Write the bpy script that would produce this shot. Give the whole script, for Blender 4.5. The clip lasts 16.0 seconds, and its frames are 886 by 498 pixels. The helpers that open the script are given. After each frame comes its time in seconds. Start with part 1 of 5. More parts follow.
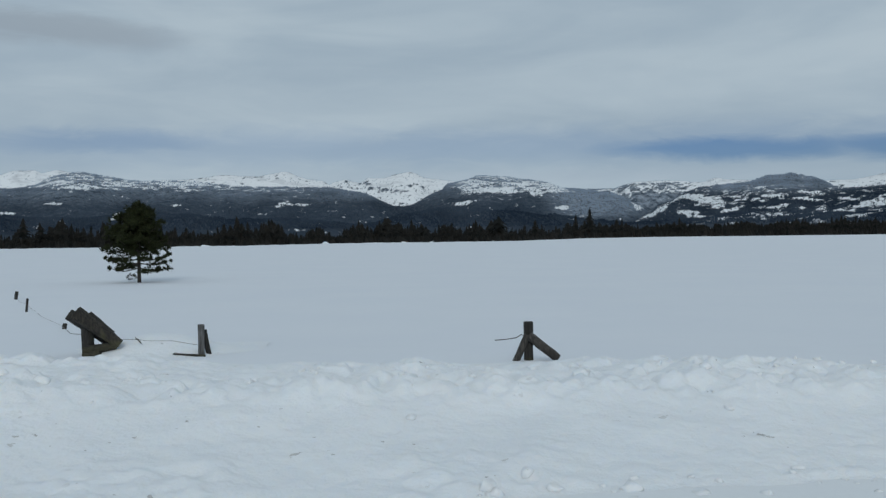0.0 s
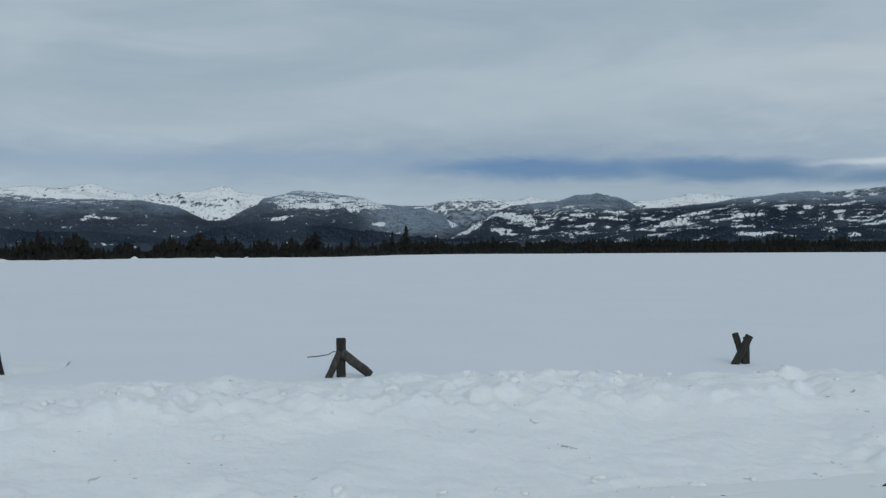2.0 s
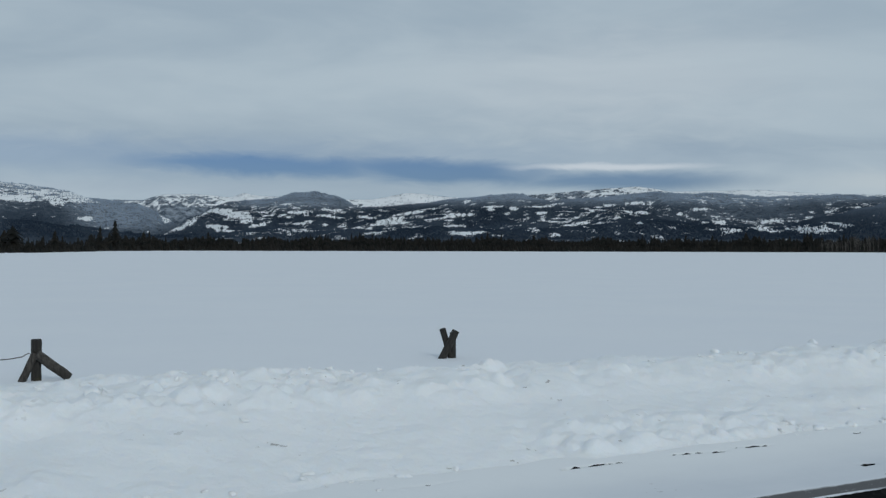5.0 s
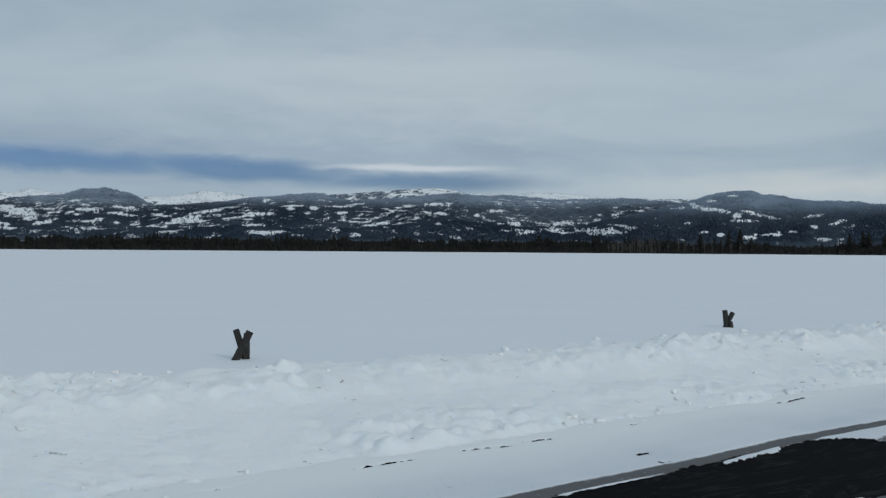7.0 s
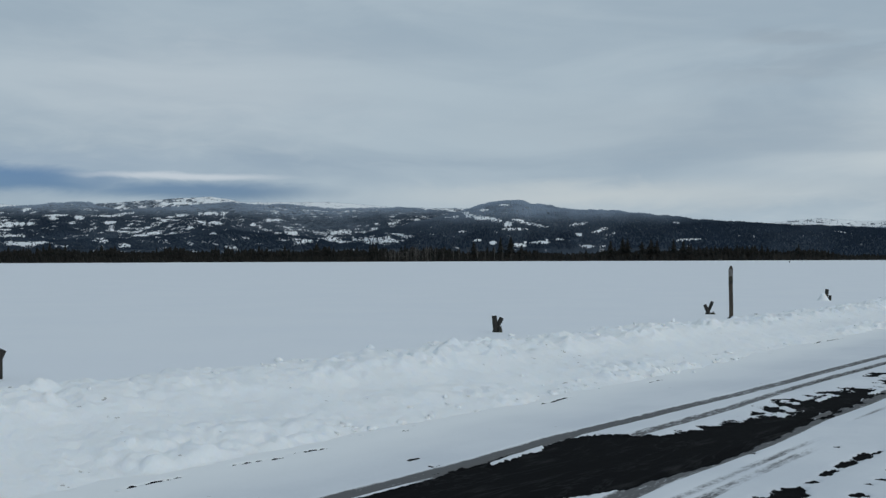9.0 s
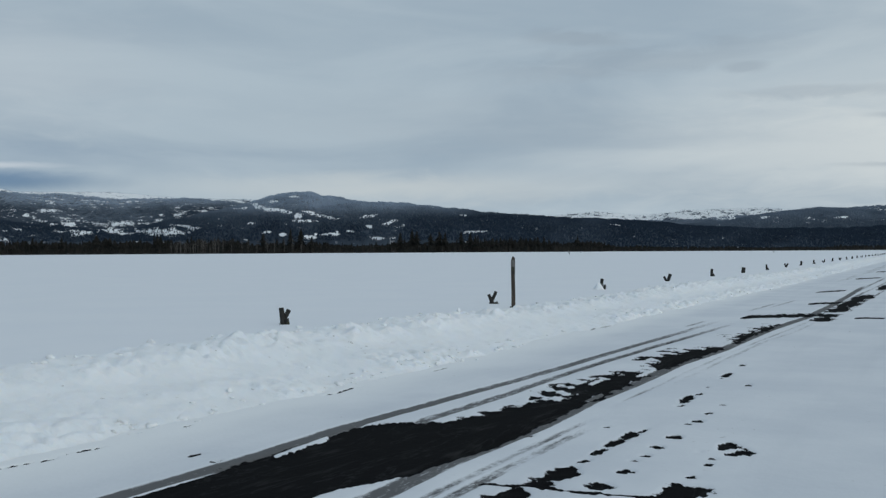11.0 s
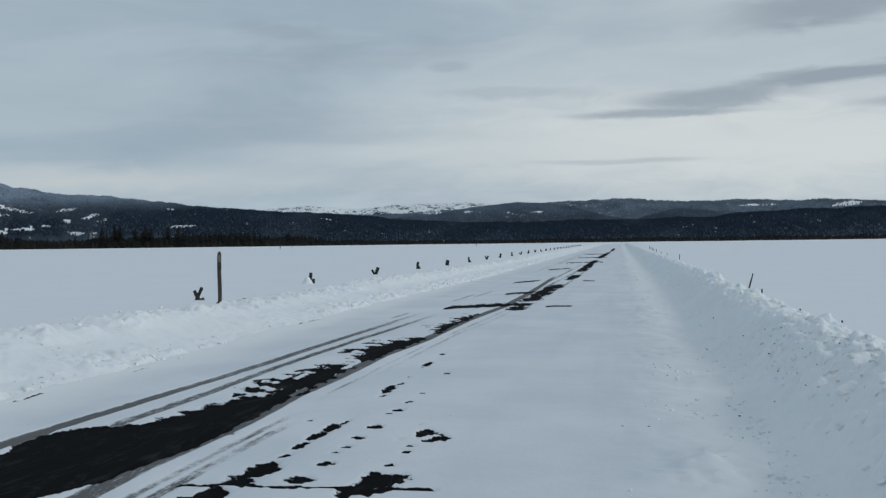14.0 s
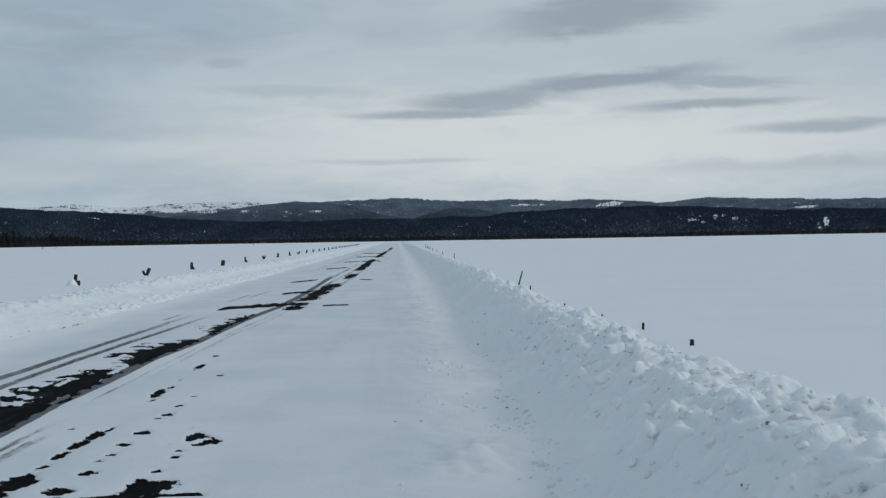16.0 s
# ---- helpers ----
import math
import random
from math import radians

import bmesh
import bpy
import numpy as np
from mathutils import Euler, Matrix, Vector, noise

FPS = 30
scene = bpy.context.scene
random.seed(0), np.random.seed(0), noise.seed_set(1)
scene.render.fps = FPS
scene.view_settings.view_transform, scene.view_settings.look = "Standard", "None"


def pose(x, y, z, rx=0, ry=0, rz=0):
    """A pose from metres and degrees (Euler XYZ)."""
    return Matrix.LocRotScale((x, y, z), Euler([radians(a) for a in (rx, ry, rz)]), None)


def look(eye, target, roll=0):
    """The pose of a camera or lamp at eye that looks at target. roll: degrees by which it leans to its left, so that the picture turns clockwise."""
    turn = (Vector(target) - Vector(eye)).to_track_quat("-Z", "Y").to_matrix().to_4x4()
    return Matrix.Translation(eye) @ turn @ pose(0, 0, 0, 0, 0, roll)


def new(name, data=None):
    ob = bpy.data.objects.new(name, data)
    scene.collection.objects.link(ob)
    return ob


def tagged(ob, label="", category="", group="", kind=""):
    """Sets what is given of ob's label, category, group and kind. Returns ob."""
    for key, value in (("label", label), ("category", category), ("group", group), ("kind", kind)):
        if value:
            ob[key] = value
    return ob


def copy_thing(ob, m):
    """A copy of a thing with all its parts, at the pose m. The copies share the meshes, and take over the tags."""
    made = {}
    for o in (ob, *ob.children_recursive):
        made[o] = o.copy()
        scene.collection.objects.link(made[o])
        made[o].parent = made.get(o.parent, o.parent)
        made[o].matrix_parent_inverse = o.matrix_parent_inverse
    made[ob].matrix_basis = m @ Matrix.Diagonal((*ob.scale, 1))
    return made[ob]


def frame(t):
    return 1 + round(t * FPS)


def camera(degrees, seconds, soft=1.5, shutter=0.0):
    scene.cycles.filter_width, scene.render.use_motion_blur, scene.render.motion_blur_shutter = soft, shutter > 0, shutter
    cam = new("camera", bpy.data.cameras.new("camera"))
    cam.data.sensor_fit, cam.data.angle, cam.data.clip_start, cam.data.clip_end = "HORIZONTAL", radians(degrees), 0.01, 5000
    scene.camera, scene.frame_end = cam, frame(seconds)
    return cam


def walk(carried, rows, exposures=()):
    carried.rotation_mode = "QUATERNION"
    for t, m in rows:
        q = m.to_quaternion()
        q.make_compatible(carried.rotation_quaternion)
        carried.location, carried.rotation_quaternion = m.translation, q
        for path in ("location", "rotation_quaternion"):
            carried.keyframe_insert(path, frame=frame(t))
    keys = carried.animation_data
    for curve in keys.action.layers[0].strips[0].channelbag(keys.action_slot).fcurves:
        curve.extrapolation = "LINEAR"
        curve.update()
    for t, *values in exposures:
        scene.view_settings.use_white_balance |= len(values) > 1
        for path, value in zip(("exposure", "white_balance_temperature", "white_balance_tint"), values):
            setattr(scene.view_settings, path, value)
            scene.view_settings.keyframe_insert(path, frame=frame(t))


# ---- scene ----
cam = camera(45.9, 16.0, soft=1.35)
PATH = [
    (0, (0.043, -0.161, 1.604), (0.212, 1.832, 1.582), -0.7),
    (0.5, (0.052, -0.156, 1.605), (0.303, 1.828, 1.579), -0.6),
    (1, (0.061, -0.151, 1.606), (0.391, 1.822, 1.593), -0.5),
    (1.5, (0.07, -0.151, 1.605), (0.486, 1.805, 1.604), -0.5),
    (2, (0.079, -0.153, 1.604), (0.592, 1.78, 1.61), -0.3),
    (2.5, (0.086, -0.153, 1.603), (0.688, 1.754, 1.615), -0.2),
    (3, (0.094, -0.142, 1.604), (0.778, 1.738, 1.615), -0.0),
    (5.5, (0.133, -0.172, 1.601), (1.219, 1.507, 1.598), 0.1),
    (6, (0.141, -0.185, 1.605), (1.303, 1.442, 1.6), 0.2),
    (6.5, (0.142, -0.195, 1.607), (1.378, 1.378, 1.607), 0.6),
    (7, (0.154, -0.203, 1.604), (1.47, 1.303, 1.606), 0.4),
    (7.5, (0.159, -0.213, 1.604), (1.551, 1.223, 1.605), -0.1),
    (8, (0.158, -0.24, 1.601), (1.623, 1.121, 1.604), -0.4),
    (8.5, (0.183, -0.242, 1.609), (1.722, 1.035, 1.618), -0.2),
    (9, (0.193, -0.248, 1.607), (1.796, 0.948, 1.627), -0.2),
    (11.5, (0.226, -0.3, 1.596), (2.074, 0.464, 1.592), -0.2),
    (12, (0.229, -0.312, 1.598), (2.113, 0.359, 1.59), -0.1),
    (12.5, (0.233, -0.323, 1.597), (2.147, 0.256, 1.58), -0.4),
    (13, (0.243, -0.342, 1.597), (2.176, 0.169, 1.574), -0.8),
    (13.5, (0.245, -0.352, 1.596), (2.2, 0.072, 1.578), -0.6),
    (14, (0.247, -0.369, 1.595), (2.219, -0.036, 1.582), -0.7),
    (14.5, (0.242, -0.39, 1.593), (2.228, -0.151, 1.58), -0.6),
    (15, (0.251, -0.407, 1.589), (2.248, -0.291, 1.573), -0.6),
    (15.5, (0.245, -0.42, 1.589), (2.245, -0.406, 1.572), -0.7),
    (16, (0.241, -0.417, 1.586), (2.239, -0.504, 1.566), -0.9),
]
walk(cam, [(t, look(eye, target, roll)) for t, eye, target, roll in PATH])

# ---- daylight: thin overcast, a veiled low sun behind the road's near side ----
SUN_BEARING, SUN_HEIGHT = 183.0, 29.0
sun = new("sun", bpy.data.lights.new("sun", "SUN"))
sun.data.energy, sun.data.angle, sun.data.color = 0.89, radians(20), (1.0, 1.0, 0.95)
_b, _h = radians(SUN_BEARING), radians(SUN_HEIGHT)
sun.matrix_world = look((math.sin(_b) * math.cos(_h) * 100, math.cos(_b) * math.cos(_h) * 100, math.sin(_h) * 100), (0, 0, 0))
tagged(sun, kind="structure")

world = bpy.data.worlds.new("winter_sky")
scene.world = world
world.use_nodes = True


class Graph:
    """Short hand for node trees."""

    def __init__(self, tree):
        self.t = tree
        tree.nodes.clear()

    def node(self, kind):
        return self.t.nodes.new(kind)

    def put(self, socket, value):
        if isinstance(value, bpy.types.NodeSocket):
            self.t.links.new(value, socket)
        elif value is not None:
            socket.default_value = value

    def math(self, op, a, b=None, c=None, clamp=False):
        n = self.node("ShaderNodeMath")
        n.operation, n.use_clamp = op, clamp
        for s, v in zip(n.inputs, (a, b, c)):
            self.put(s, v)
        return n.outputs[0]

    def step(self, x, lo, hi):
        n = self.node("ShaderNodeMapRange")
        n.interpolation_type = "SMOOTHSTEP"
        for s, v in zip(n.inputs[:3], (x, lo, hi)):
            self.put(s, v)
        return n.outputs[0]

    def mix(self, f, a, b, blend="MIX"):
        n = self.node("ShaderNodeMix")
        n.data_type, n.blend_type = "RGBA", blend
        self.put(n.inputs[0], f)
        for s, v in ((n.inputs[6], a), (n.inputs[7], b)):
            self.put(s, (*v, 1) if isinstance(v, tuple) and len(v) == 3 else v)
        return n.outputs[2]

    def vec(self, x, y, z=0.0):
        n = self.node("ShaderNodeCombineXYZ")
        for s, v in zip(n.inputs, (x, y, z)):
            self.put(s, v)
        return n.outputs[0]

    def attribute(self, name):
        n = self.node("ShaderNodeAttribute")
        n.attribute_name = name
        return n.outputs["Fac"]

    def noise(self, at, scale, detail=4.0, rough=0.55, warp=0.0):
        n = self.node("ShaderNodeTexNoise")
        for k, v in (("Vector", at), ("Scale", scale), ("Detail", detail), ("Roughness", rough), ("Distortion", warp)):
            self.put(n.inputs[k], v)
        return n.outputs["Fac"]

    def place(self, kind="Object", scale=(1, 1, 1), turn=(0, 0, 0)):
        n = self.node("ShaderNodeMapping")
        self.t.links.new(self.node("ShaderNodeTexCoord").outputs[kind], n.inputs[0])
        n.inputs["Scale"].default_value, n.inputs["Rotation"].default_value = scale, turn
        return n.outputs[0]


g = Graph(world.node_tree)
direction = g.node("ShaderNodeTexCoord").outputs["Generated"]
sep = g.node("ShaderNodeSeparateXYZ")
g.put(sep.inputs[0], direction)
up = g.math("MULTIPLY", g.math("ARCSINE", sep.outputs[2]), 180 / math.pi)
bearing = g.math("MULTIPLY", g.math("ARCTAN2", sep.outputs[0], sep.outputs[1]), 180 / math.pi)
soft_cloud = g.noise(g.vec(g.math("DIVIDE", bearing, 16.0), g.math("DIVIDE", up, 3.6), 3.0), 1.0, 5.0, 0.5, 0.6)
streaks = g.noise(g.vec(g.math("DIVIDE", bearing, 3.6), g.math("DIVIDE", up, 0.95), 8.0), 1.0, 6.0, 0.6, 0.7)
wobble = g.math("SUBTRACT", streaks, 0.5)
clear = g.node("ShaderNodeTexSky")
clear.sky_type, clear.sun_disc, clear.sun_elevation, clear.sun_rotation = "NISHITA", False, radians(SUN_HEIGHT), radians(SUN_BEARING)
clear.air_density, clear.dust_density, clear.ozone_density = 1.0, 0.3, 2.0
clear_sky = g.mix(1.0, clear.outputs[0], (0.0205, 0.0285, 0.0465), "MULTIPLY")


def bank(bearing0, up0, half_width, half_height, slope=0.0, ragged=1.0, sharp=0.35):
    """How much of a long cloud or gap, centred there, lies in a direction (degrees)."""
    b = g.math("SUBTRACT", bearing, bearing0)
    h = g.math("SUBTRACT", g.math("SUBTRACT", up, up0), g.math("MULTIPLY", b, slope))
    h = g.math("ADD", h, g.math("MULTIPLY", wobble, ragged * half_height * 2.2))
    b = g.math("ADD", b, g.math("MULTIPLY", g.math("SUBTRACT", soft_cloud, 0.5), half_width * 0.7))
    r = g.math("SQRT", g.math("ADD", g.math("POWER", g.math("DIVIDE", b, half_width), 2.0), g.math("POWER", g.math("DIVIDE", h, half_height), 2.0)))
    return g.math("SUBTRACT", 1.0, g.step(r, sharp, 1.25))


overcast = g.mix(g.step(soft_cloud, 0.30, 0.70), (0.325, 0.408, 0.482), (0.410, 0.492, 0.553))
overcast = g.mix(g.math("MULTIPLY", g.step(streaks, 0.45, 0.85), 0.12), overcast, (0.48, 0.545, 0.585))
overcast = g.mix(g.math("MULTIPLY", g.step(up, 20.0, 70.0), 0.75), overcast, (0.255, 0.308, 0.354))
# paler, thinner cloud low over the road's end
for args, share, tint in (
    ((99, 5.0, 30, 4.2, 0.0, 0.4, 0.1), 0.9, (0.65, 0.685, 0.68)),
    ((104, 11.0, 26, 5.0, 0.0, 0.5, 0.0), 0.6, (0.55, 0.60, 0.62)),
    ((62, 3.4, 14, 1.0, 0.0, 0.5, 0.0), 0.55, (0.60, 0.63, 0.62)),
    ((66, 7.0, 14, 2.2, 0.0, 0.6, 0.0), 0.18, (0.31, 0.365, 0.42)),
    ((40, 9.2, 13, 3.6, 0.0, 0.5, 0.0), 0.55, (0.50, 0.56, 0.605)),
):
    overcast = g.mix(g.math("MULTIPLY", bank(*args), share), overcast, tint)
# darker banks of cloud
for args, share in (
    ((95.0, 7.45, 4.6, 0.62, 0.04, 0.9), 0.8), ((92.2, 6.72, 5.0, 0.28, 0.0, 0.9), 0.75), ((101.4, 8.35, 6.6, 0.50, 0.06, 0.9), 0.9), ((107.0, 8.0, 4.4, 0.42, -0.04, 1.0), 0.6), ((106.8, 6.9, 5.2, 0.32, 0.0, 0.9), 0.75),
    ((112.5, 5.5, 5.0, 0.40, 0.02, 0.9), 0.7), ((90.0, 4.25, 5.0, 0.16, 0.0, 1.0), 0.35), ((71.8, 11.3, 3.0, 0.5, -0.05, 1.0), 0.4), ((81.0, 9.5, 1.4, 0.35, 0.0, 1.0), 0.4), ((101.2, 11.9, 6.6, 1.3, 0.10, 0.8), 0.85), ((115, 10.3, 6.0, 0.9, 0.08, 1.0), 0.45),
    ((-16, 10.9, 8.0, 0.9, -0.05, 0.6), 0.8), ((75, 10.0, 9.0, 0.8, 0.06, 1.2), 0.3), ((85, 8.0, 5.0, 0.4, -0.02, 1.0), 0.3),
    ((128, 8.0, 10.0, 1.2, 0.0, 1.0), 0.5), ((-40, 7.0, 14.0, 1.2, 0.0, 1.0), 0.5),
):
    overcast = g.mix(g.math("MULTIPLY", bank(*args), share), overcast, (0.285, 0.34, 0.395))
# gaps through which the clear sky shows
gap = g.math("MULTIPLY", bank(8, 4.8, 50, 1.4, 0.0, 0.5, 0.0), 0.36)
for args, share in (
    ((20.0, 4.55, 9.5, 0.82, -0.02, 0.5, 0.3), 0.92), ((30.0, 4.25, 10.0, 0.90, -0.05, 0.45, 0.25), 0.92), ((40.0, 3.70, 8.0, 0.62, 0.0, 0.4, 0.25), 0.85),
    ((-13, 5.1, 11, 0.9, 0.0, 0.6, 0.1), 0.50), ((112, 3.6, 10, 0.5, 0.0, 1.0, 0.1), 0.2),
):
    gap = g.math("MAXIMUM", gap, g.math("MULTIPLY", bank(*args), share))
sky = g.mix(gap, overcast, clear_sky)
sky = g.mix(g.math("MULTIPLY", bank(39.6, 4.47, 5.6, 0.21, 0.0, 1.0, 0.2), 0.85), sky, (0.56, 0.61, 0.66))
sky = g.mix(g.math("MULTIPLY", bank(10, 3.2, 14, 0.5, 0.0, 1.0, 0.0), 0.3), sky, (0.36, 0.43, 0.51))
sky = g.mix(1.0, sky, (0.985, 1.0, 1.012), "MULTIPLY")
back = g.node("ShaderNodeBackground")
g.put(back.inputs[0], sky)
back.inputs[1].default_value = 1.0
g.put(g.node("ShaderNodeOutputWorld").inputs[0], back.outputs[0])


# ---- noise on arrays ----
def lattice(ix, iy, seed):
    h = (ix.astype(np.int64) * 374761393 + iy.astype(np.int64) * 668265263 + seed * 1442695041) & 0xFFFFFFFF
    h = ((h ^ (h >> 13)) * 1274126177) & 0xFFFFFFFF
    return ((h ^ (h >> 16)) & 0xFFFFFF) / float(0xFFFFFF)


def value_noise(x, y, seed=0):
    x, y = np.broadcast_arrays(np.asarray(x, float), np.asarray(y, float))
    ix, iy = np.floor(x), np.floor(y)
    fx, fy = x - ix, y - iy
    fx, fy = fx * fx * (3 - 2 * fx), fy * fy * (3 - 2 * fy)
    a, b = lattice(ix, iy, seed), lattice(ix + 1, iy, seed)
    c, d = lattice(ix, iy + 1, seed), lattice(ix + 1, iy + 1, seed)
    return (a + (b - a) * fx) * (1 - fy) + (c + (d - c) * fx) * fy


def fbm(x, y, octaves=4, seed=0, gain=0.5):
    total, weight, amp = 0.0, 0.0, 1.0
    for k in range(octaves):
        total = total + amp * value_noise(x * 2 ** k + 17.3 * k, y * 2 ** k - 9.1 * k, seed + k)
        weight += amp
        amp *= gain
    return total / weight


def crumble(x, y, size, seed=0):
    """Broken ploughed snow: uneven tilted chunks with hollows between, 0 to about 1."""
    x = x + size * 0.7 * (fbm(x / size * 0.9, y / size * 0.9, 2, seed + 7) - 0.5)
    y = y + size * 0.7 * (fbm(x / size * 0.9 + 31, y / size * 0.9, 2, seed + 9) - 0.5)
    u, v = x / size, y / size
    iu, iv = np.floor(u), np.floor(v)
    f1, f2, top = np.full(u.shape, 9.0), np.full(u.shape, 9.0), np.zeros(u.shape)
    for dx in (-1, 0, 1):
        for dy in (-1, 0, 1):
            cu, cv = iu + dx, iv + dy
            px, py = u - cu - lattice(cu, cv, seed), v - cv - lattice(cu, cv, seed + 1)
            d = np.hypot(px, py)
            h = lattice(cu, cv, seed + 2) ** 1.3 + px * (lattice(cu, cv, seed + 3) - 0.5) * 0.7 + py * (lattice(cu, cv, seed + 4) - 0.5) * 0.7
            near = d < f1
            f2 = np.where(near, f1, np.minimum(f2, d))
            top = np.where(near, h, top)
            f1 = np.where(near, d, f1)
    t = np.clip((f2 - f1) / 0.35, 0, 1)
    return top * t * t * (3 - 2 * t)


def puffs(x, y, size, seed=0, octaves=3):
    """Rounded clods with creases between them, 0 to about 1."""
    x = x + size * 0.5 * (fbm(x / size * 0.6, y / size * 0.6, 2, seed + 5) - 0.5)
    total, amp, weight = 0.0, 1.0, 0.0
    for k in range(octaves):
        a = 0.7 * k + 0.4
        u, v = x * math.cos(a) - y * math.sin(a), x * math.sin(a) + y * math.cos(a)
        total = total + amp * np.abs(2 * value_noise(u / size * 2 ** k, v / size * 2 ** k, seed + k) - 1) ** 0.8
        weight += amp
        amp *= 0.52
    return total / weight


def lumps(x, y, size, seed=0):
    """Rounded clods lying side by side and over one another, 0 to about 1."""
    x = x + size * 0.45 * (fbm(x / size * 0.8, y / size * 0.8, 2, seed + 5) - 0.5)
    y = y + size * 0.45 * (fbm(x / size * 0.8 + 13, y / size * 0.8, 2, seed + 6) - 0.5)
    u, v = x / size, y / size
    iu, iv = np.floor(u), np.floor(v)
    out = np.zeros(u.shape)
    for dx in (-1, 0, 1):
        for dy in (-1, 0, 1):
            cu, cv = iu + dx, iv + dy
            rad = 0.42 + 0.48 * lattice(cu, cv, seed + 2)
            squash = 0.75 + 0.5 * lattice(cu, cv, seed + 3)
            d = ((u - cu - lattice(cu, cv, seed)) / squash) ** 2 + ((v - cv - lattice(cu, cv, seed + 1)) * squash) ** 2
            out = np.maximum(out, np.sqrt(np.maximum(0, rad * rad - d)) * (0.5 + 0.7 * lattice(cu, cv, seed + 4)))
    return out


def smooth(lo, hi, x):
    t = np.clip((np.asarray(x, float) - lo) / (hi - lo), 0, 1)
    return t * t * (3 - 2 * t)


# ---- materials ----
def material(name):
    m = bpy.data.materials.new(name)
    m.use_nodes = True
    gr = Graph(m.node_tree)
    bsdf = gr.node("ShaderNodeBsdfPrincipled")
    gr.put(gr.node("ShaderNodeOutputMaterial").inputs[0], bsdf.outputs[0])
    return m, gr, bsdf


def bump(gr, bsdf, height, strength, distance):
    n = gr.node("ShaderNodeBump")
    gr.put(n.inputs["Height"], height)
    n.inputs["Strength"].default_value, n.inputs["Distance"].default_value = strength, distance
    gr.put(bsdf.inputs["Normal"], n.outputs[0])


def snow_material(name, tint_a, tint_b, grain=18.0, relief=0.25, distance=0.02, dirt=0.0):
    m, gr, bsdf = material(name)
    at = gr.place("Object")
    wide, fine = gr.noise(at, 0.35, 4), gr.noise(at, grain, 5, 0.6)
    colour = gr.mix(gr.step(wide, 0.35, 0.65), tint_a, tint_b)
    colour = gr.mix(gr.math("MULTIPLY", gr.step(fine, 0.5, 0.75), 0.10), colour, (0.70, 0.74, 0.79))
    if dirt:
        specks = gr.noise(at, 9.0, 3, 0.5)
        where = gr.noise(at, 0.9, 3, 0.5)
        speck = gr.math("MULTIPLY", gr.step(specks, 0.685, 0.72), gr.step(where, 0.50, 0.62))
        colour = gr.mix(gr.math("MULTIPLY", speck, dirt), colour, (0.20, 0.18, 0.16))
    gr.put(bsdf.inputs["Base Color"], colour)
    bsdf.inputs["Roughness"].default_value = 0.8
    bsdf.inputs["Specular IOR Level"].default_value = 0.15
    if grain > 5:
        bsdf.inputs["Subsurface Weight"].default_value = 0.55
        bsdf.inputs["Subsurface Radius"].default_value = (0.9, 1.0, 1.1)
        bsdf.inputs["Subsurface Scale"].default_value = 0.05
    bump(gr, bsdf, gr.math("ADD", fine, gr.math("MULTIPLY", gr.noise(at, grain * 0.2, 4), 2.0)), relief, distance)
    return m


SNOW_FIELD = snow_material("field_snow", (0.80, 0.83, 0.875), (0.815, 0.843, 0.882), 2.5, 0.03, 0.03)
SNOW_BANK = snow_material("ploughed_snow", (0.82, 0.852, 0.882), (0.85, 0.876, 0.90), 14.0, 0.55, 0.03, 0.6)


